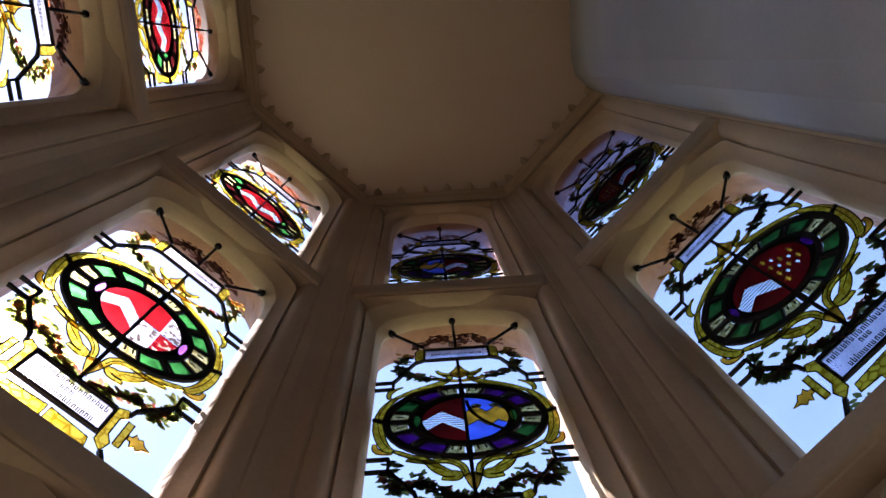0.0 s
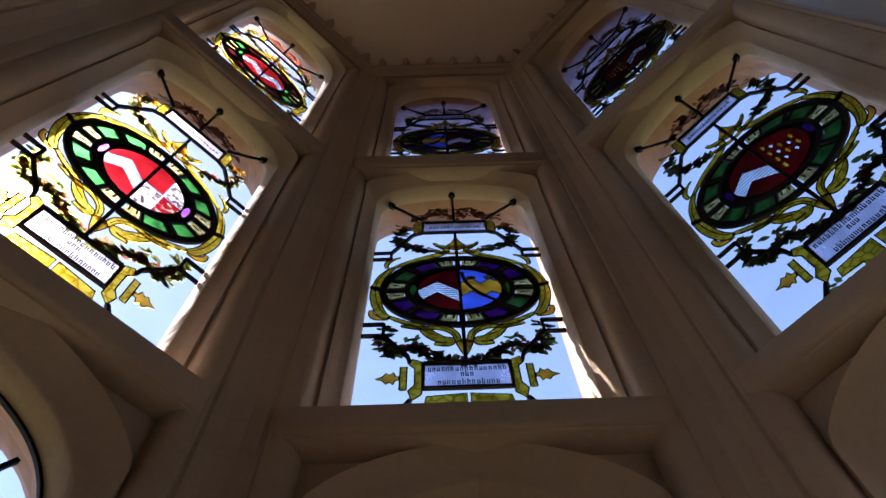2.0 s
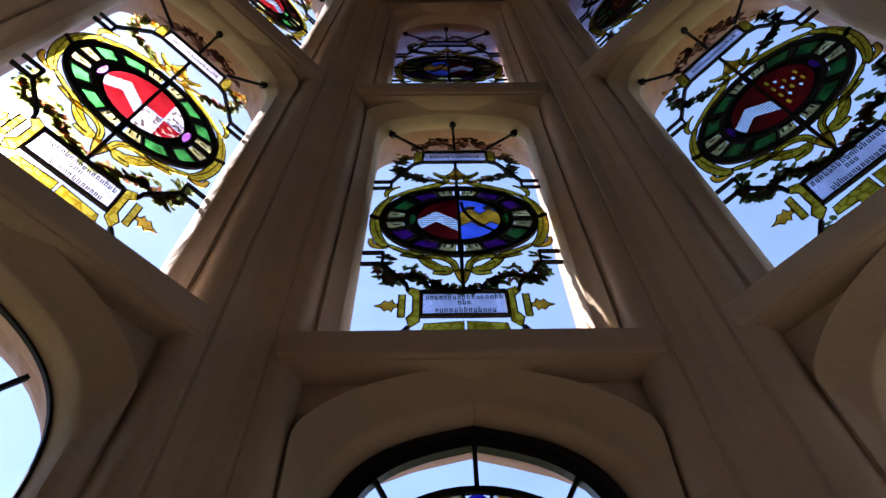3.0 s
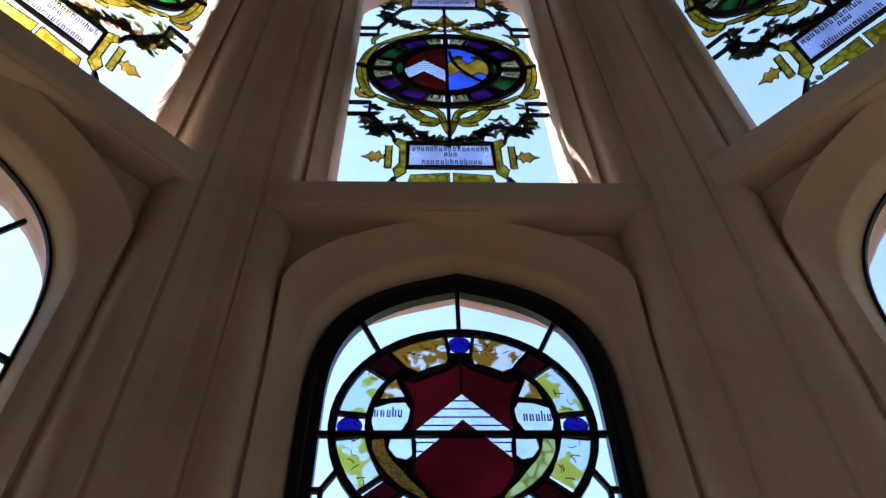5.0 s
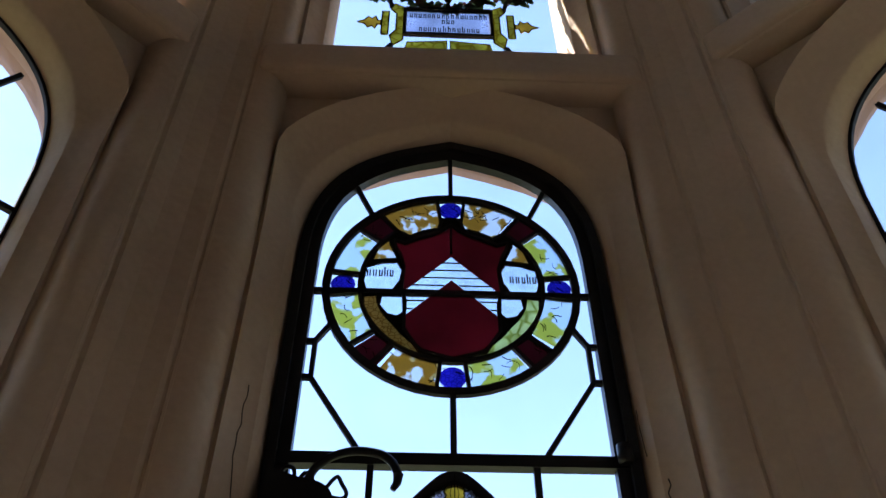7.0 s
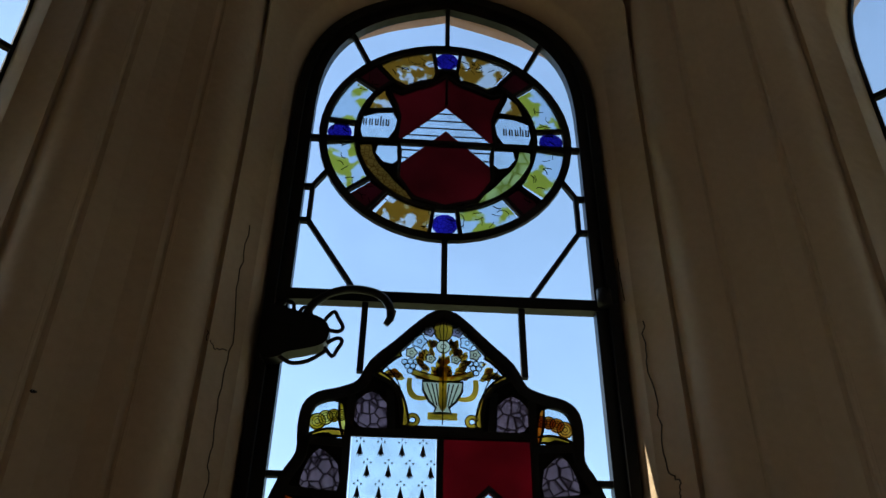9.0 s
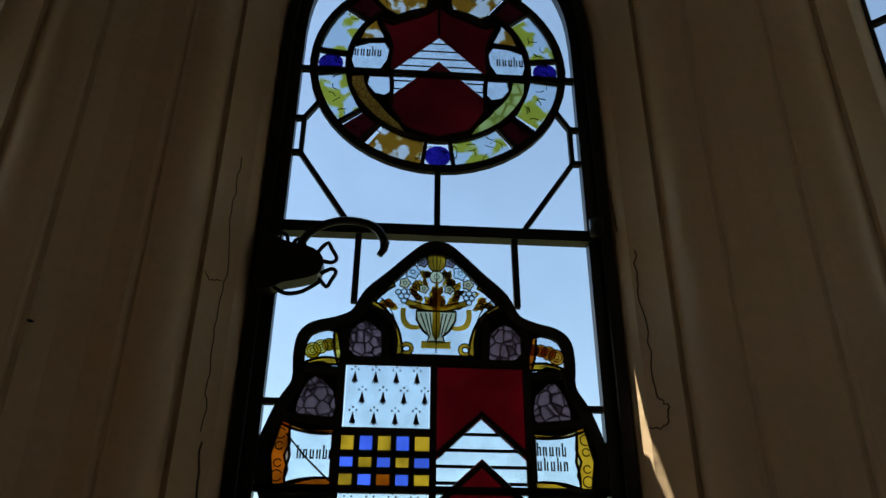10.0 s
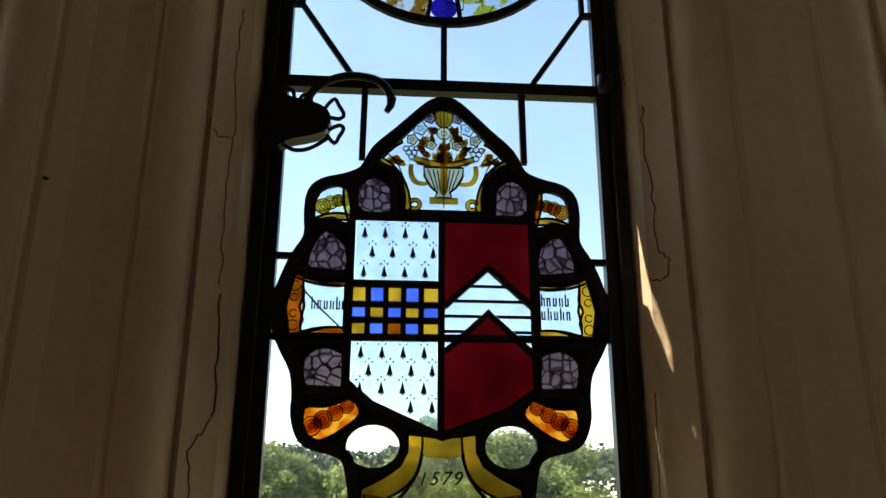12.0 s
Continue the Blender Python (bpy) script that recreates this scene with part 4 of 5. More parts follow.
    piece("gadroon", both([(0, 1.965), (0.006, 1.935), (0.005, 1.875), (0, 1.868)]), GOLD, urn, 5)
    bm = bmesh.new()
    for u in (-0.022, -0.015, -0.009, 0.009, 0.015, 0.022):
        slab(bm, [(u - 0.001, 1.910), (u + 0.001, 1.910), (u * 0.5 + 0.0008, 1.878), (u * 0.5 - 0.0008, 1.878)], 0.0135, 0.0145)
    strip(bm, [(0, 2.02), (0, 1.85)], 0.0014, 0.0185, 0.0195)
    part("painted_lines", bm, PAINT, urn)
    dark = bmesh.new()

    def inked(name, pts, mat, layer):
        piece(name, pts, mat, urn, layer)
        strip(dark, pts, 0.0014, 0.0036 + 0.003 * layer, 0.0044 + 0.003 * layer, True)

    inked("fruit_dome", oval(0, 1.994, 0.014, 0.018, 16), GOLD, 3)
    for u in (-0.006, 0.0, 0.006):
        strip(dark, [(u * 0.5, 2.010), (u, 1.994), (u * 0.5, 1.978)], 0.001, 0.0126, 0.0134)
    inked("urn_rim", ribbon(curve((-0.042, 1.926), (0, 1.908), (0.042, 1.926)), 0.008, 0.009, 0.008), GOLD, 4)
    inked("flower", oval(0, 1.966, 0.010, 0.010, 12), IVORY, 4)
    strip(dark, oval(0, 1.966, 0.004, 0.004, 8), 0.001, 0.0156, 0.0164, True)
    for s in (-1, 1):
        def m(p):
            return [(s * u, z) for u, z in p]
        for u, z, r, mat in ((0.034, 1.973, 0.010, WHITE), (0.020, 1.990, 0.008, DIM), (0.018, 1.947, 0.0065, IVORY), (0.045, 1.955, 0.0075, IVORY)):
            inked("flower", [(s * u + r * (1 + 0.16 * math.cos(5 * t)) * math.cos(t), z + r * (1 + 0.16 * math.cos(5 * t)) * math.sin(t)) for t in (2 * math.pi * i / 20 for i in range(20))], mat, 4)
            strip(dark, oval(s * u, z, r * 0.35, r * 0.35, 8), 0.001, 0.0156, 0.0164, True)
        for u, z in ((0.038, 1.940), (0.046, 1.940), (0.054, 1.939), (0.042, 1.933), (0.050, 1.933), (0.046, 1.926)):
            inked("berry", oval(s * u, z, 0.0042, 0.0042, 8), WHITE, 5)
        inked("curl", m(sector(0.040, 1.856, 0.004, 0.0095, 20, 320, 10)), GOLD, 4)
        for k in range(5):
            strip(dark, m(curve((0.084 - 0.005 * k, 1.936 - 0.001 * k), (0.064 - 0.004 * k, 1.925 - 0.006 * k), (0.058 - 0.003 * k, 1.900 - 0.009 * k), 4)) if k < 2 else m([(0.066 + 0.007 * k, 1.958 - 0.005 * k), (0.072 + 0.006 * k, 1.950 - 0.006 * k)]), 0.001, 0.0102, 0.011)
    spots = [(0, 1.994, 0.016), (0, 1.966, 0.010)] + [(s * u, z, r) for s in (-1, 1) for u, z, r in ((0.034, 1.973, 0.010), (0.020, 1.990, 0.008), (0.018, 1.947, 0.0065), (0.045, 1.955, 0.0075), (0.046, 1.934, 0.012))]
    rnd = random.Random(21)
    bm = bmesh.new()
    made = 0
    while made < 150:
        u, z = rnd.uniform(-0.088, 0.088), rnd.uniform(1.918, 2.002)
        if z > 2.012 - abs(u) * 0.98 or z < 1.912 + abs(u) * 0.10:
            continue
        size = rnd.uniform(0.008, 0.015)
        way = math.atan2(z - 1.91, u) + rnd.uniform(-0.5, 0.5)
        shape = leaf(u, z, size, way)
        if any(math.dist(p, c[:2]) < c[2] for p in shape for c in spots) or shape[3][1] > 2.009 - abs(shape[3][0]) * 0.98:
            continue
        d = 0.0072 + 0.0001 * (made % 20)
        slab(bm, shape, d, d + 0.0008)
        if made % 2:
            strip(dark, shape, 0.0009, 0.0096, 0.0102, True)
        made += 1
    part("gold_foliage", bm, GOLD, urn, "gold painted fruit and leaves")
    part("painted_lines", dark, PAINT, urn)
    # border, each side
    for s in (-1, 1):
        def m(p):
            return [(s * u, z) for u, z in p]
        for outline in MAUVES:
            piece("mauve_piece", m(smooth_ring(grow(outline, 1.07))), MAUVE, c, 1, "mauve patterned glass")
        tint = SHELLGOLD if s < 0 else SHELL
        piece("shell_piece", m(smooth_ring(grow(SHELLS[0], 1.07))), WHITE, c, 1, "gold and orange scallop piece")
        piece("shell_piece", m(smooth_ring(grow(SHELLS[1], 1.07))), SHELL, c, 1, "orange scallop piece")
        piece("gold_band", m(ribbon(curve((0.128, 1.835), (0.150, 1.842), (0.180, 1.828)), 0.008, 0.011, 0.009)), GOLD, c, 2)
        piece("gold_band", m(ribbon(curve((0.128, 1.830), (0.135, 1.855), (0.137, 1.880)), 0.006, 0.009, 0.006)), tint, c, 2)
        bm = bmesh.new()
        for k in range(4):
            for u, z, size in ((0.167 - 0.0105 * k, 1.851 + 0.0072 * k - 0.0012 * k * k, 0.0115 - 0.0012 * k), (0.167 - 0.0145 * k, 1.553 + 0.0085 * k, 0.0130 - 0.0012 * k)):
                piece("scale_disc", [(s * p, q) for p, q in oval(u, z, size, size, 14)], tint if z > 1.7 else SHELL, c, 2 + (3 - k) * 0.25)
                for r in (0.97, 0.62, 0.30):
                    strip(bm, [(s * p, q) for p, q in oval(u, z, size * r, size * r, 12)], 0.0013 if r > 0.9 else 0.0009, 0.0095 + (3 - k) * 0.00075, 0.0103 + (3 - k) * 0.00075, True)
        for k in range(5):
            strip(bm, m([(0.116 + 0.013 * k, 1.581 - 0.009 * k), (0.121 + 0.013 * k, 1.587 - 0.008 * k)]), 0.0012, 0.0072, 0.0082)
        for z, r in ((1.738, 0.007), (1.722, 0.005), (1.700, 0.005), (1.684, 0.007)):
            strip(bm, sector_line(s * 0.199, z, r, (30, 330)), 0.0015, 0.0072, 0.0082)
        if s < 0:
            strip(bm, [(-0.192, 1.738), (-0.165, 1.708), (-0.132, 1.678)], 0.0022, 0.0072, 0.0082)
        part("painted_lines", bm, PAINT, c)
        sc = piece("name_scroll", m([(0.132, 1.742), (0.155, 1.740), (0.188, 1.750), (0.186, 1.725), (0.192, 1.710), (0.186, 1.692), (0.190, 1.672), (0.155, 1.682), (0.132, 1.682)]), WHITE, c, 1, "white lettered scroll with gold edge")
        text_bars(sc, s * 0.155 - 0.021, s * 0.155 + 0.021, [(1.706, 0.0, 1.0)] if s < 0 else [(1.716, 0.0, 0.85), (1.697, 0.0, 0.95)], 0.012, 2, 9)
        piece("scroll_edge", m(ribbon(curve((0.131, 1.746), (0.17, 1.742), (0.200, 1.756)), 0.014, 0.012, 0.010)), AMBER if s < 0 else GOLD, c, 1)
        piece("scroll_edge", m(ribbon([(0.197, 1.756), (0.199, 1.73), (0.198, 1.71), (0.200, 1.69), (0.197, 1.666)], 0.018, 0.026, 0.018)), AMBER if s < 0 else GOLD, c, 1)
        piece("scroll_edge", m(ribbon(curve((0.131, 1.676), (0.17, 1.679), (0.201, 1.664)), 0.012, 0.012, 0.010)), AMBER if s < 0 else GOLD, c, 1)
        piece("gold_strap", m(ribbon(curve((0.034, 1.545), (0.036, 1.500), (0.062, 1.486), 6) + [(0.085, 1.474), (0.104, 1.458)], 0.018, 0.028, 0.03)), GOLD, c, 1)
        piece("corner_shell", m([(0.066, 1.465), (0.098, 1.470), (0.094, 1.41), (0.060, 1.405)]), SHELL, c, 1)
    pl = piece("dated_plate", both([(0, 1.520), (0.026, 1.518), (0.030, 1.498), (0.056, 1.470), (0.055, 1.42), (0, 1.40)]), SEPIA, c, 1, "pale dated glass plate")
    fc = bpy.data.curves.new("date", "FONT")
    fc.body, fc.size, fc.align_x, fc.shear, fc.extrude, fc.space_character = "1579", 0.0235, "CENTER", 0.3, 0.0004, 1.25
    tmp = new("date", fc)
    me = bpy.data.meshes.new_from_object(tmp.evaluated_get(bpy.context.evaluated_depsgraph_get()))
    bpy.data.objects.remove(tmp)
    me.materials.clear()
    me.materials.append(PAINT)
    date = new("date", me)
    date.parent = pl
    date.matrix_basis = pose(-0.004, -0.0085, 1.482, 90, 0, 0)
    tagged(date, "handwritten black date")
    piece("small_scroll", both([(0, 1.541), (0.027, 1.543), (0.027, 1.520), (0.014, 1.514), (0, 1.516)]), GOLD, c, 2)
    # black matting between the pieces
    def sides(p):
        return [p, mirror(p)]
    holes = [both(box), both([(0, 1.538), (0.043, 1.543), (0.043, 1.522), (0.052, 1.504), (0.072, 1.490), (0.100, 1.476), (0.104, 1.44), (0.094, 1.41), (0.078, 1.37), (0, 1.33)]),
             [(-0.121, 1.834), (0.119, 1.834), (0.120, 1.605), (0.085, 1.579), (-0.002, 1.547), (-0.09, 1.586), (-0.121, 1.612)]]
    for p in MAUVES + SHELLS:
        holes += sides(smooth_ring(p))
    holes += sides([(0.131, 1.744), (0.165, 1.742), (0.198, 1.754), (0.208, 1.71), (0.200, 1.660), (0.165, 1.672), (0.131, 1.673)])
    holes += sides(oval(0.0885, 1.529, 0.034, 0.027, 18))
    part("black_matting", matting(both(out), holes), PAINT, c, "opaque black painted matting")
    # leads
    bm = bmesh.new()
    strip(bm, both(out), 0.0155, closed=True)
    for pts in ([(-0.126, 1.840), (0.122, 1.840)], [(-0.128, 1.7425), (0.0, 1.7425)], [(-0.236, 1.6685), (0.236, 1.6705)], [(-0.002, 1.84), (-0.002, 1.545)], [(-0.126, 1.845), (-0.128, 1.60)], [(0.124, 1.845), (0.126, 1.60)],
                [(-0.128, 1.612), (-0.095, 1.582), (0.0, 1.540), (0.09, 1.572), (0.128, 1.605)]):
        strip(bm, pts, 0.009)
    strip(bm, [(0.004, 1.714), (0.062, 1.769), (0.120, 1.716)], 0.008)
    strip(bm, [(0.004, 1.652), (0.062, 1.704), (0.120, 1.650)], 0.008)
    strip(bm, both(box), 0.006, closed=True)
    for s in (-1, 1):
        for pts in ([(0.124, 1.89), (0.124, 1.84)], [(0.128, 1.823), (0.185, 1.826)], [(0.128, 1.753), (0.200, 1.760)], [(0.128, 1.668), (0.21, 1.662)], [(0.128, 1.598), (0.19, 1.600)], [(0.072, 1.90), (0.068, 1.845)]):
            strip(bm, [(s * u, z) for u, z in pts], 0.011)
        strip(bm, [(s * u, z) for u, z in oval(0.0885, 1.529, 0.038, 0.031, 20)], 0.008, closed=True)
        strip(bm, [(s * u, z) for u, z in curve((0.026, 1.520), (0.028, 1.49), (0.058, 1.462))], 0.004)
        strip(bm, [(s * 0.236, 1.7795), (s * 0.198, 1.7795)], 0.008)
        strip(bm, [(s * 0.236, 1.732), (s * 0.225, 1.732)], 0.006)
        strip(bm, [(s * 0.115, 2.05), (s * 0.116, 1.925)], 0.009)
    for i in range(1, 5):
        strip(bm, [(-0.1245 + 0.0238 * i, 1.738), (-0.1245 + 0.0238 * i, 1.668)], 0.0075)
    for j in range(1, 3):
        strip(bm, [(-0.124, 1.7355 - 0.0215 * j), (-0.004, 1.7355 - 0.0215 * j)], 0.0075)
    part("lead_came", bm, LEAD, c, "broad dark lead cames")


def lower_light(win, casement, field):
    bm = bmesh.new()
    slab(bm, arch(LOWER, -0.001, -0.001), -0.002, 0.002)
    part("clear_glass", bm, CLEAR, win, "clear pale glass").visible_shadow = False
    roundel(win, field, PALE)
    bm = bmesh.new()
    for s in (-1, 1):
        strip(bm, [(s * u, z) for u, z in ((0.139, 2.520), (0.176, 2.600))], 0.008)
        strip(bm, [(s * u, z) for u, z in ((0.192, 2.277), (0.213, 2.243), (0.213, 2.176), (0.132, 2.054))], 0.0075)
        strip(bm, [(s * 0.213, 2.243), (s * 0.245, 2.243)], 0.0075)
        strip(bm, [(s * 0.213, 2.177), (s * 0.245, 2.177)], 0.0075)
    strip(bm, [(0, 2.565), (0, 2.70)], 0.008)
    strip(bm, [(0, 2.155), (0, 2.05)], 0.009)
    strip(bm, [(-0.259, 2.345), (0.259, 2.345)], 0.009)
    part("lead_came", bm, LEAD, win, "dark lead cames")
    bm = bmesh.new()
    block(bm, -0.245, 0.245, -0.004, 0.016, 2.034, 2.052)
    part("glazing_bar", bm, IRON, win, "black iron cross bar")
    if casement:
        for nm, o0, o1, d0, d1 in (("casement_frame", -0.002, -0.017, -0.012, 0.022), ("casement_sash", -0.0175, -0.036, -0.003, 0.014)):
            bm = bmesh.new()
            a, b = arch(LOWER, o0, o0), arch(LOWER, o1, o1 * 1.25, LOWER[0] - o1)
            rows = [[bm.verts.new((u, -d, z)) for u, z in p] for p, d in ((a, d0), (a, d1), (b, d1), (b, d0))]
            n = len(a)
            for k in range(4):
                for i in range(n):
                    bm.faces.new((rows[k][i], rows[k][(i + 1) % n], rows[(k + 1) % 4][(i + 1) % n], rows[(k + 1) % 4][i]))
            bmesh.ops.recalc_face_normals(bm, faces=bm.faces)
            part(nm, bm, IRON, win, "black painted iron casement frame")
    else:
        bm = bmesh.new()
        strip(bm, arch(LOWER, -0.003, -0.003), 0.006, closed=True)
        part("edge_came", bm, LEAD, win, "dark lead edge came")
    # Unseen in the side lights; added there to dim light on the low piers.
    impaled(win)


SCHEMES = {
    -2: ((GREEN, GREEN, LILAC), (RED, "chevron"), (RED, "chevron"), RED),
    -1: ((GREEN, GREEN, LILAC), (RED, "chevron"), (RED, "quarters"), PURPLE),
    0: ((PURPLE, GREEN, GREEN), (RED, "chevron"), (BLUE, "dancetty"), MAROON),
    1: ((GREEN, GREEN, PURPLE), (RED, "chevron"), (RED, "lions"), PURPLE),
}
number = 0
for f in FACES:
    wreath, left, right, field = SCHEMES[f]
    number += 1
    w = window(number, f, "arched iron casement light with heraldic stained glass" if f == 0 else "arched leaded light with a heraldic glass roundel")
    lower_light(w, f == 0, field)
    number += 1
    w = window(number, f, "leaded light with armorial shield, gold scrolls and garlands")
    armorial(w, MIDDLE, 0.0, wreath, left, right, 40 + number)
    number += 1
    w = window(number, f, "high small leaded light with armorial shield in a wreath")
    armorial(w, UPPER, 1.66, (PURPLE if f == 0 else MULBERRY, GREEN, GREEN), right if right[1] != "quarters" else left, left, 80 + number, f >= 0)


# iron casement fastener on the sash
def fastener():
    f = new("window_fastener")
    f.matrix_basis = facing(0)
    tagged(f, "black wrought iron casement fastener with curled handle", "window fastener")
    y = -0.034
    bm = bmesh.new()
    body = [(-0.253, 2.000), (-0.240, 2.012), (-0.222, 2.006), (-0.205, 2.001), (-0.186, 1.997), (-0.168, 1.988), (-0.160, 1.972), (-0.167, 1.953), (-0.190, 1.944), (-0.215, 1.938), (-0.230, 1.930), (-0.252, 1.934)]
    slab(bm, smooth_ring(body), 0.0145, 0.040)
    part("plate", bm, IRON, f)
    bm = bmesh.new()
    arm = [(-0.196, y, 1.998), (-0.190, y, 2.012)] + [(u, y, z) for u, z in flowing([(-0.186, 2.018), (-0.166, 2.034), (-0.136, 2.043), (-0.102, 2.039), (-0.084, 2.026), (-0.076, 2.008)])]
    tube(bm, arm, 0.0062)
    tube(bm, [(-0.076, y, 2.010), (-0.077, y, 1.998), (-0.083, y, 1.988)], 0.0075, 8, 0.0045)
    part("handle", bm, IRON, f, "curved iron handle", True)
    for pts in (((-0.170, 1.988), (-0.164, 1.998), (-0.156, 2.005), (-0.150, 1.995), (-0.1425, 1.981), (-0.149, 1.974), (-0.162, 1.976)),
                ((-0.163, 1.956), (-0.149, 1.964), (-0.142, 1.959), (-0.148, 1.946), (-0.154, 1.936), (-0.165, 1.949)),
                ((-0.230, 1.936), (-0.221, 1.930), (-0.207, 1.924), (-0.186, 1.928), (-0.163, 1.944)),
                ((-0.232, 2.008), (-0.226, 2.018), (-0.216, 2.016), (-0.213, 2.004)),
                ((-0.206, 2.000), (-0.200, 2.010), (-0.191, 2.006), (-0.188, 1.996))):
        bm = bmesh.new()
        tube(bm, [(u, y, z) for u, z in flowing(list(pts), 3)], 0.0030)
        part("scroll_work", bm, IRON, f, "", True)
    return f


fastener()
bm = bmesh.new()
tube(bm, [(0.236, -0.03, 2.036), (0.236, -0.03, 2.062)], 0.011)
block(bm, 0.232, 0.258, 0.012, 0.026, 2.043, 2.055)
hinge = part("casement_hinge", bm, IRON, None, "", True)
hinge.matrix_basis = facing(0)
tagged(hinge, "small black iron hinge on the casement", "hinge")


# cracks in the limewash
bpy.context.view_layer.update()
jamb = bpy.data.objects["wall_1"]


def crack(f, pts, seed, r=0.0013):
    rnd = random.Random(seed)
    fine = []
    for (a, b) in zip(pts, pts[1:]):
        for i in range(6):
            s = i / 6
            wob = min(0.0035, 0.10 * math.dist(a, b))
            fine.append(tuple(p + (q - p) * s + rnd.uniform(-wob, wob) * (k != 1) for k, (p, q) in enumerate(zip(a, b))))
    fine = [jamb.closest_point_on_mesh(p)[1] for p in fine]
    bm = bmesh.new()
    tube(bm, fine, r, 5)
    o = part("crack", bm, CRACK)
    o.matrix_basis = facing(f)
    tagged(o, "dark hairline crack in the limewashed jamb", "crack", "", "structure")


crack(0, [(-0.289, -0.057, 2.13), (-0.292, -0.060, 2.034), (-0.287, -0.055, 1.942), (-0.292, -0.060, 1.857), (-0.289, -0.057, 1.787), (-0.287, -0.055, 1.712)], 3, 0.0009)
crack(0, [(-0.287, -0.055, 1.712), (-0.2836, -0.053, 1.640), (-0.2814, -0.050, 1.572), (-0.284, -0.052, 1.556)], 6, 0.0016)
crack(0, [(-0.284, -0.052, 1.556), (-0.296, -0.066, 1.530), (-0.304, -0.075, 1.516), (-0.299, -0.068, 1.485), (-0.300, -0.069, 1.44)], 7, 0.0012)
crack(0, [(-0.314, -0.082, 1.945), (-0.312, -0.080, 1.930), (-0.304, -0.075, 1.922), (-0.290, -0.057, 1.928)], 8, 0.0008)
crack(0, [(0.266, -0.023, 2.124), (0.2655, -0.022, 2.09), (0.268, -0.026, 2.04)], 4, 0.0010)
crack(0, [(0.2817, -0.050, 2.00), (0.2801, -0.0505, 1.939), (0.285, -0.053, 1.86), (0.2867, -0.0547, 1.788), (0.2967, -0.065, 1.768), (0.294, -0.062, 1.748), (0.287, -0.055, 1.744), (0.274, -0.043, 1.746)], 5, 0.0011)
crack(0, [(0.272, -0.040, 1.60), (0.2715, -0.038, 1.55), (0.2703, -0.035, 1.50), (0.271, -0.036, 1.46)], 9, 0.0010)
bm = bmesh.new()
tube(bm, [(0, 0.004, 0), (0, -0.002, -0.0005)], 0.0026, 8, 0.0018)
tube(bm, [(0, -0.001, 0), (0.003, -0.005, -0.002)], 0.0014, 6)
nail = part("bent_nail", bm, IRON, None, "", True)
nail.matrix_basis = facing(0) @ pose(-0.475, -0.1635, 1.8193, 0, 0, -22)
tagged(nail, "small dark bent nail in the limewashed pier", "nail")

# ---- outside ----
bm = bmesh.new()
n = 24
ringv = []
for r, z in ((3.5, -7.0), (40, -7.0), (150, -7.0), (600, -5.0), (4500, 0.0)):
    ringv.append([bm.verts.new((r * math.cos(2 * math.pi * i / n), r * math.sin(2 * math.pi * i / n), z)) for i in range(n)])
for a, b in zip(ringv, ringv[1:]):
    for i in range(n):
        bm.faces.new((a[i], a[(i + 1) % n], b[(i + 1) % n], b[i]))
bm.faces.new(ringv[0])
tagged(part("ground", bm, GRASS), "green meadow around the building", "ground", "", "structure")


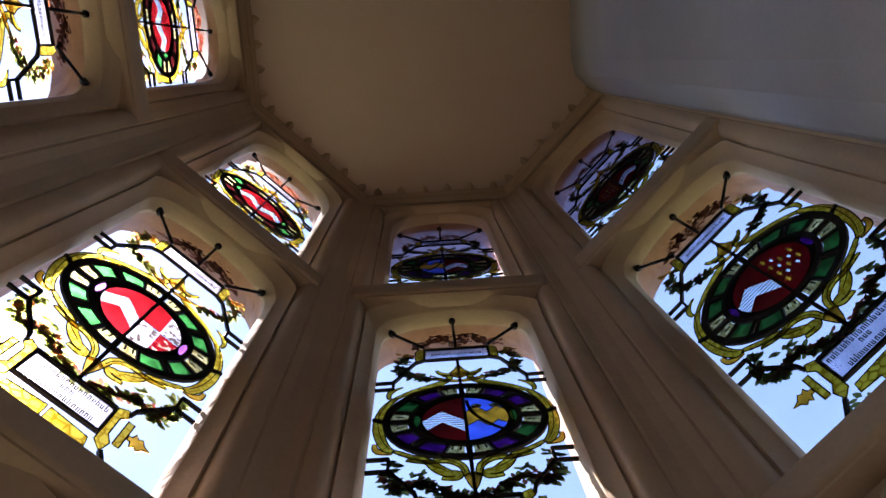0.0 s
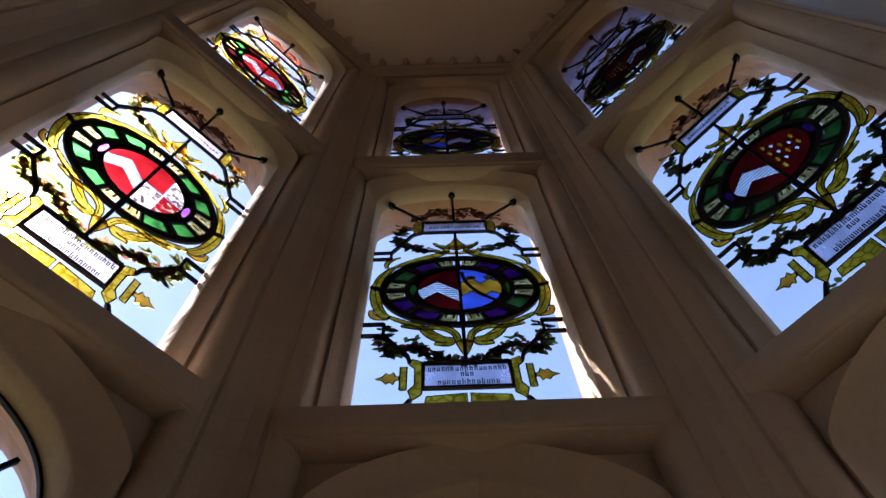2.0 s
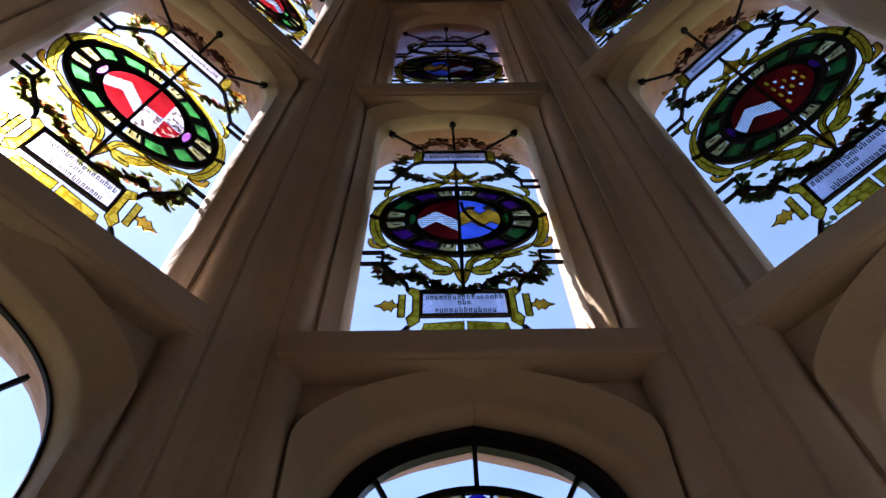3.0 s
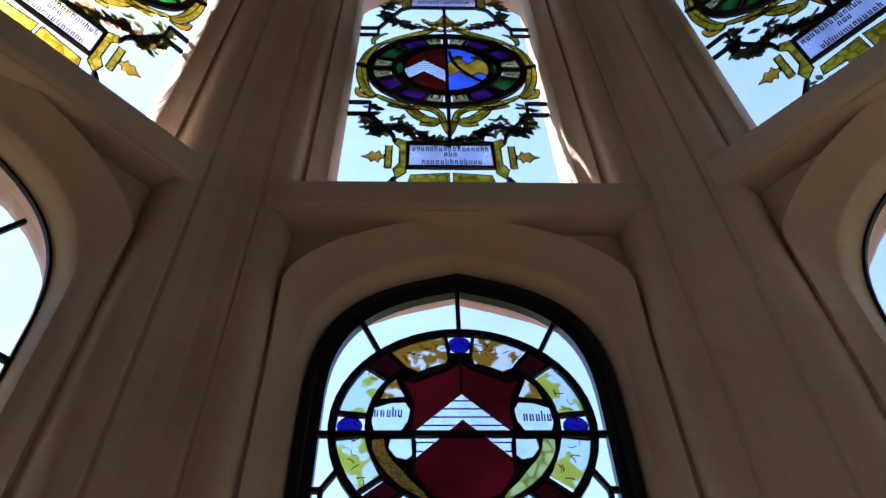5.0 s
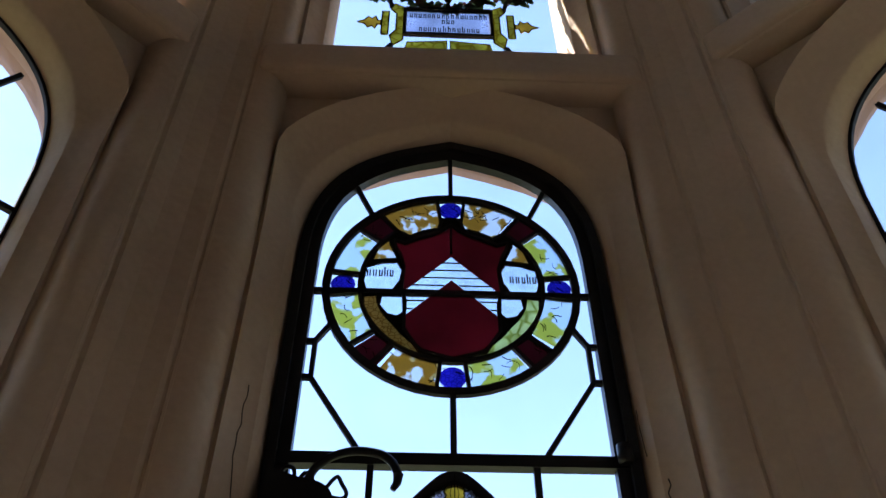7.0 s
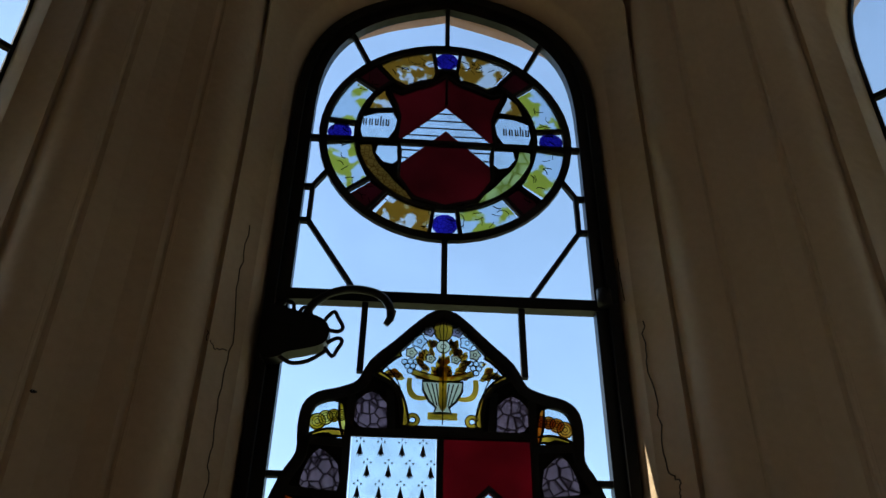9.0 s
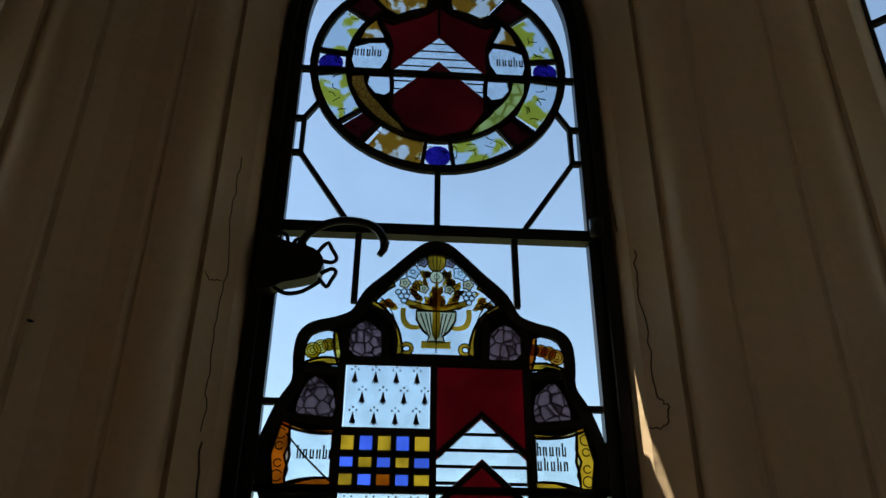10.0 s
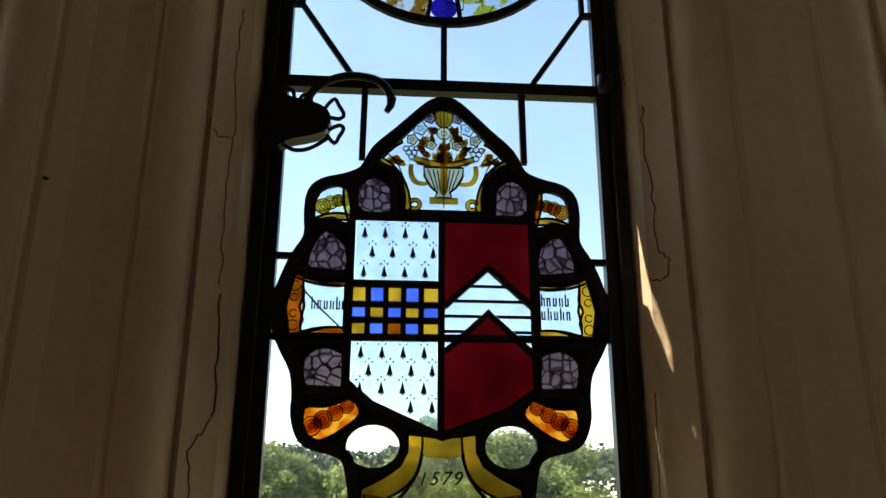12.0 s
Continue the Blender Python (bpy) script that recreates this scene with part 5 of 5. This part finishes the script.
def tree(height, spread, seed):
    rnd = random.Random(seed)
    t = new("tree")
    bm = bmesh.new()
    tube(bm, [(0, 0, -0.3), (0.1, 0, height * 0.3), (0, 0.15, height * 0.6), (0.1, 0.1, height * 0.85)], 0.35, 8, 0.08)
    part("trunk", bm, BARK, t)
    tips = []
    for i in range(7):
        a = i * 2.4 + rnd.random()
        s = rnd.uniform(0.5, 0.8) * spread
        z = height * rnd.uniform(0.45, 0.8)
        tip = Vector((s * math.cos(a), s * math.sin(a), z))
        bm = bmesh.new()
        tube(bm, [(0, 0, z * 0.55), tip * 0.55 + Vector((0, 0, z * 0.35)), tip], 0.14, 6, 0.03)
        part("limb", bm, BARK, t)
        tips.append(tip)
    verts, faces = [], []
    clumps = [(tip + Vector((rnd.gauss(0, 0.7), rnd.gauss(0, 0.7), rnd.gauss(0.3, 0.5))), rnd.uniform(0.8, 1.5)) for tip in tips for _ in range(4)]
    clumps += [(Vector((rnd.gauss(0, spread * 0.3), rnd.gauss(0, spread * 0.3), height * rnd.uniform(0.7, 0.97))), rnd.uniform(0.8, 1.5)) for _ in range(14)]
    for c, r in clumps:
        for _ in range(640):
            v = Vector((rnd.gauss(0, 1), rnd.gauss(0, 1), rnd.gauss(0, 0.8))).normalized() * r * rnd.uniform(0.6, 1.05)
            p = c + v
            x = Vector((rnd.gauss(0, 1), rnd.gauss(0, 1), rnd.gauss(0, 1))).normalized() * 0.15
            y = x.cross(v.normalized() + Vector((rnd.gauss(0, 0.4), rnd.gauss(0, 0.4), 0.3))).normalized() * 0.115
            k = len(verts)
            verts += [p - x, p + y, p + x, p - y]
            faces.append((k, k + 1, k + 2, k + 3))
    me = bpy.data.meshes.new("crown")
    me.from_pydata([tuple(v) for v in verts], [], faces)
    me.materials.append(LEAF)
    cr = new("crown", me)
    cr.parent = t
    tagged(t, "broad leafy green tree in the meadow", "tree", "trees outside the window")
    return t


protos = [tree(13.0, 4.4, 1), tree(11.8, 5.0, 2), tree(14.0, 4.2, 3)]
rnd = random.Random(8)
spots = []
for i in range(34):
    y = 48 + 3.2 * i + rnd.uniform(-2, 2)
    for s in ((-1, 1) if i % 2 == 0 else (rnd.choice((-1, 1)),)):
        spots.append((s * (4.5 + rnd.random() * 0.20 * y) - 0.02 * y - 3, y))
spots += [(8.5, 56.0), (11.5, 60.0), (7.0, 66.0), (14.0, 68.0)]
for k, (x, y) in enumerate(spots):
    m = pose(x, y, -7.0 - (2.4 if x < -4 and y < 80 else 0.3), 0, 0, rnd.uniform(0, 360))
    if k < 3:
        protos[k].matrix_basis = m
    else:
        copy_thing(protos[k % 3], m)
# distant wood on the rise
verts, faces = [], []
for _ in range(16000):
    y = rnd.uniform(170, 330)
    x = rnd.uniform(-0.42, 0.38) * y
    z = -7 + 16.0 + (y - 170) * 0.075 + rnd.gauss(0, 1.1) + 1.2 * math.sin(x * 0.13) + 0.8 * math.sin(x * 0.37)
    c = Vector((x, y, z - rnd.uniform(0, 1) ** 2 * 6))
    a = Vector((rnd.gauss(0, 1), rnd.gauss(0, 0.5), rnd.gauss(0, 0.6))).normalized() * 0.9
    b = Vector((rnd.gauss(0, 0.6), rnd.gauss(0, 0.6), 1)).normalized() * 0.7
    k = len(verts)
    verts += [tuple(c - a), tuple(c + b), tuple(c + a), tuple(c - b)]
    faces.append((k, k + 1, k + 2, k + 3))
me = bpy.data.meshes.new("far_wood")
me.from_pydata(verts, [], faces)
me.materials.append(FARLEAF)
tagged(new("far_wood", me), "hazy distant woodland on the skyline", "woodland", "", "stuff")
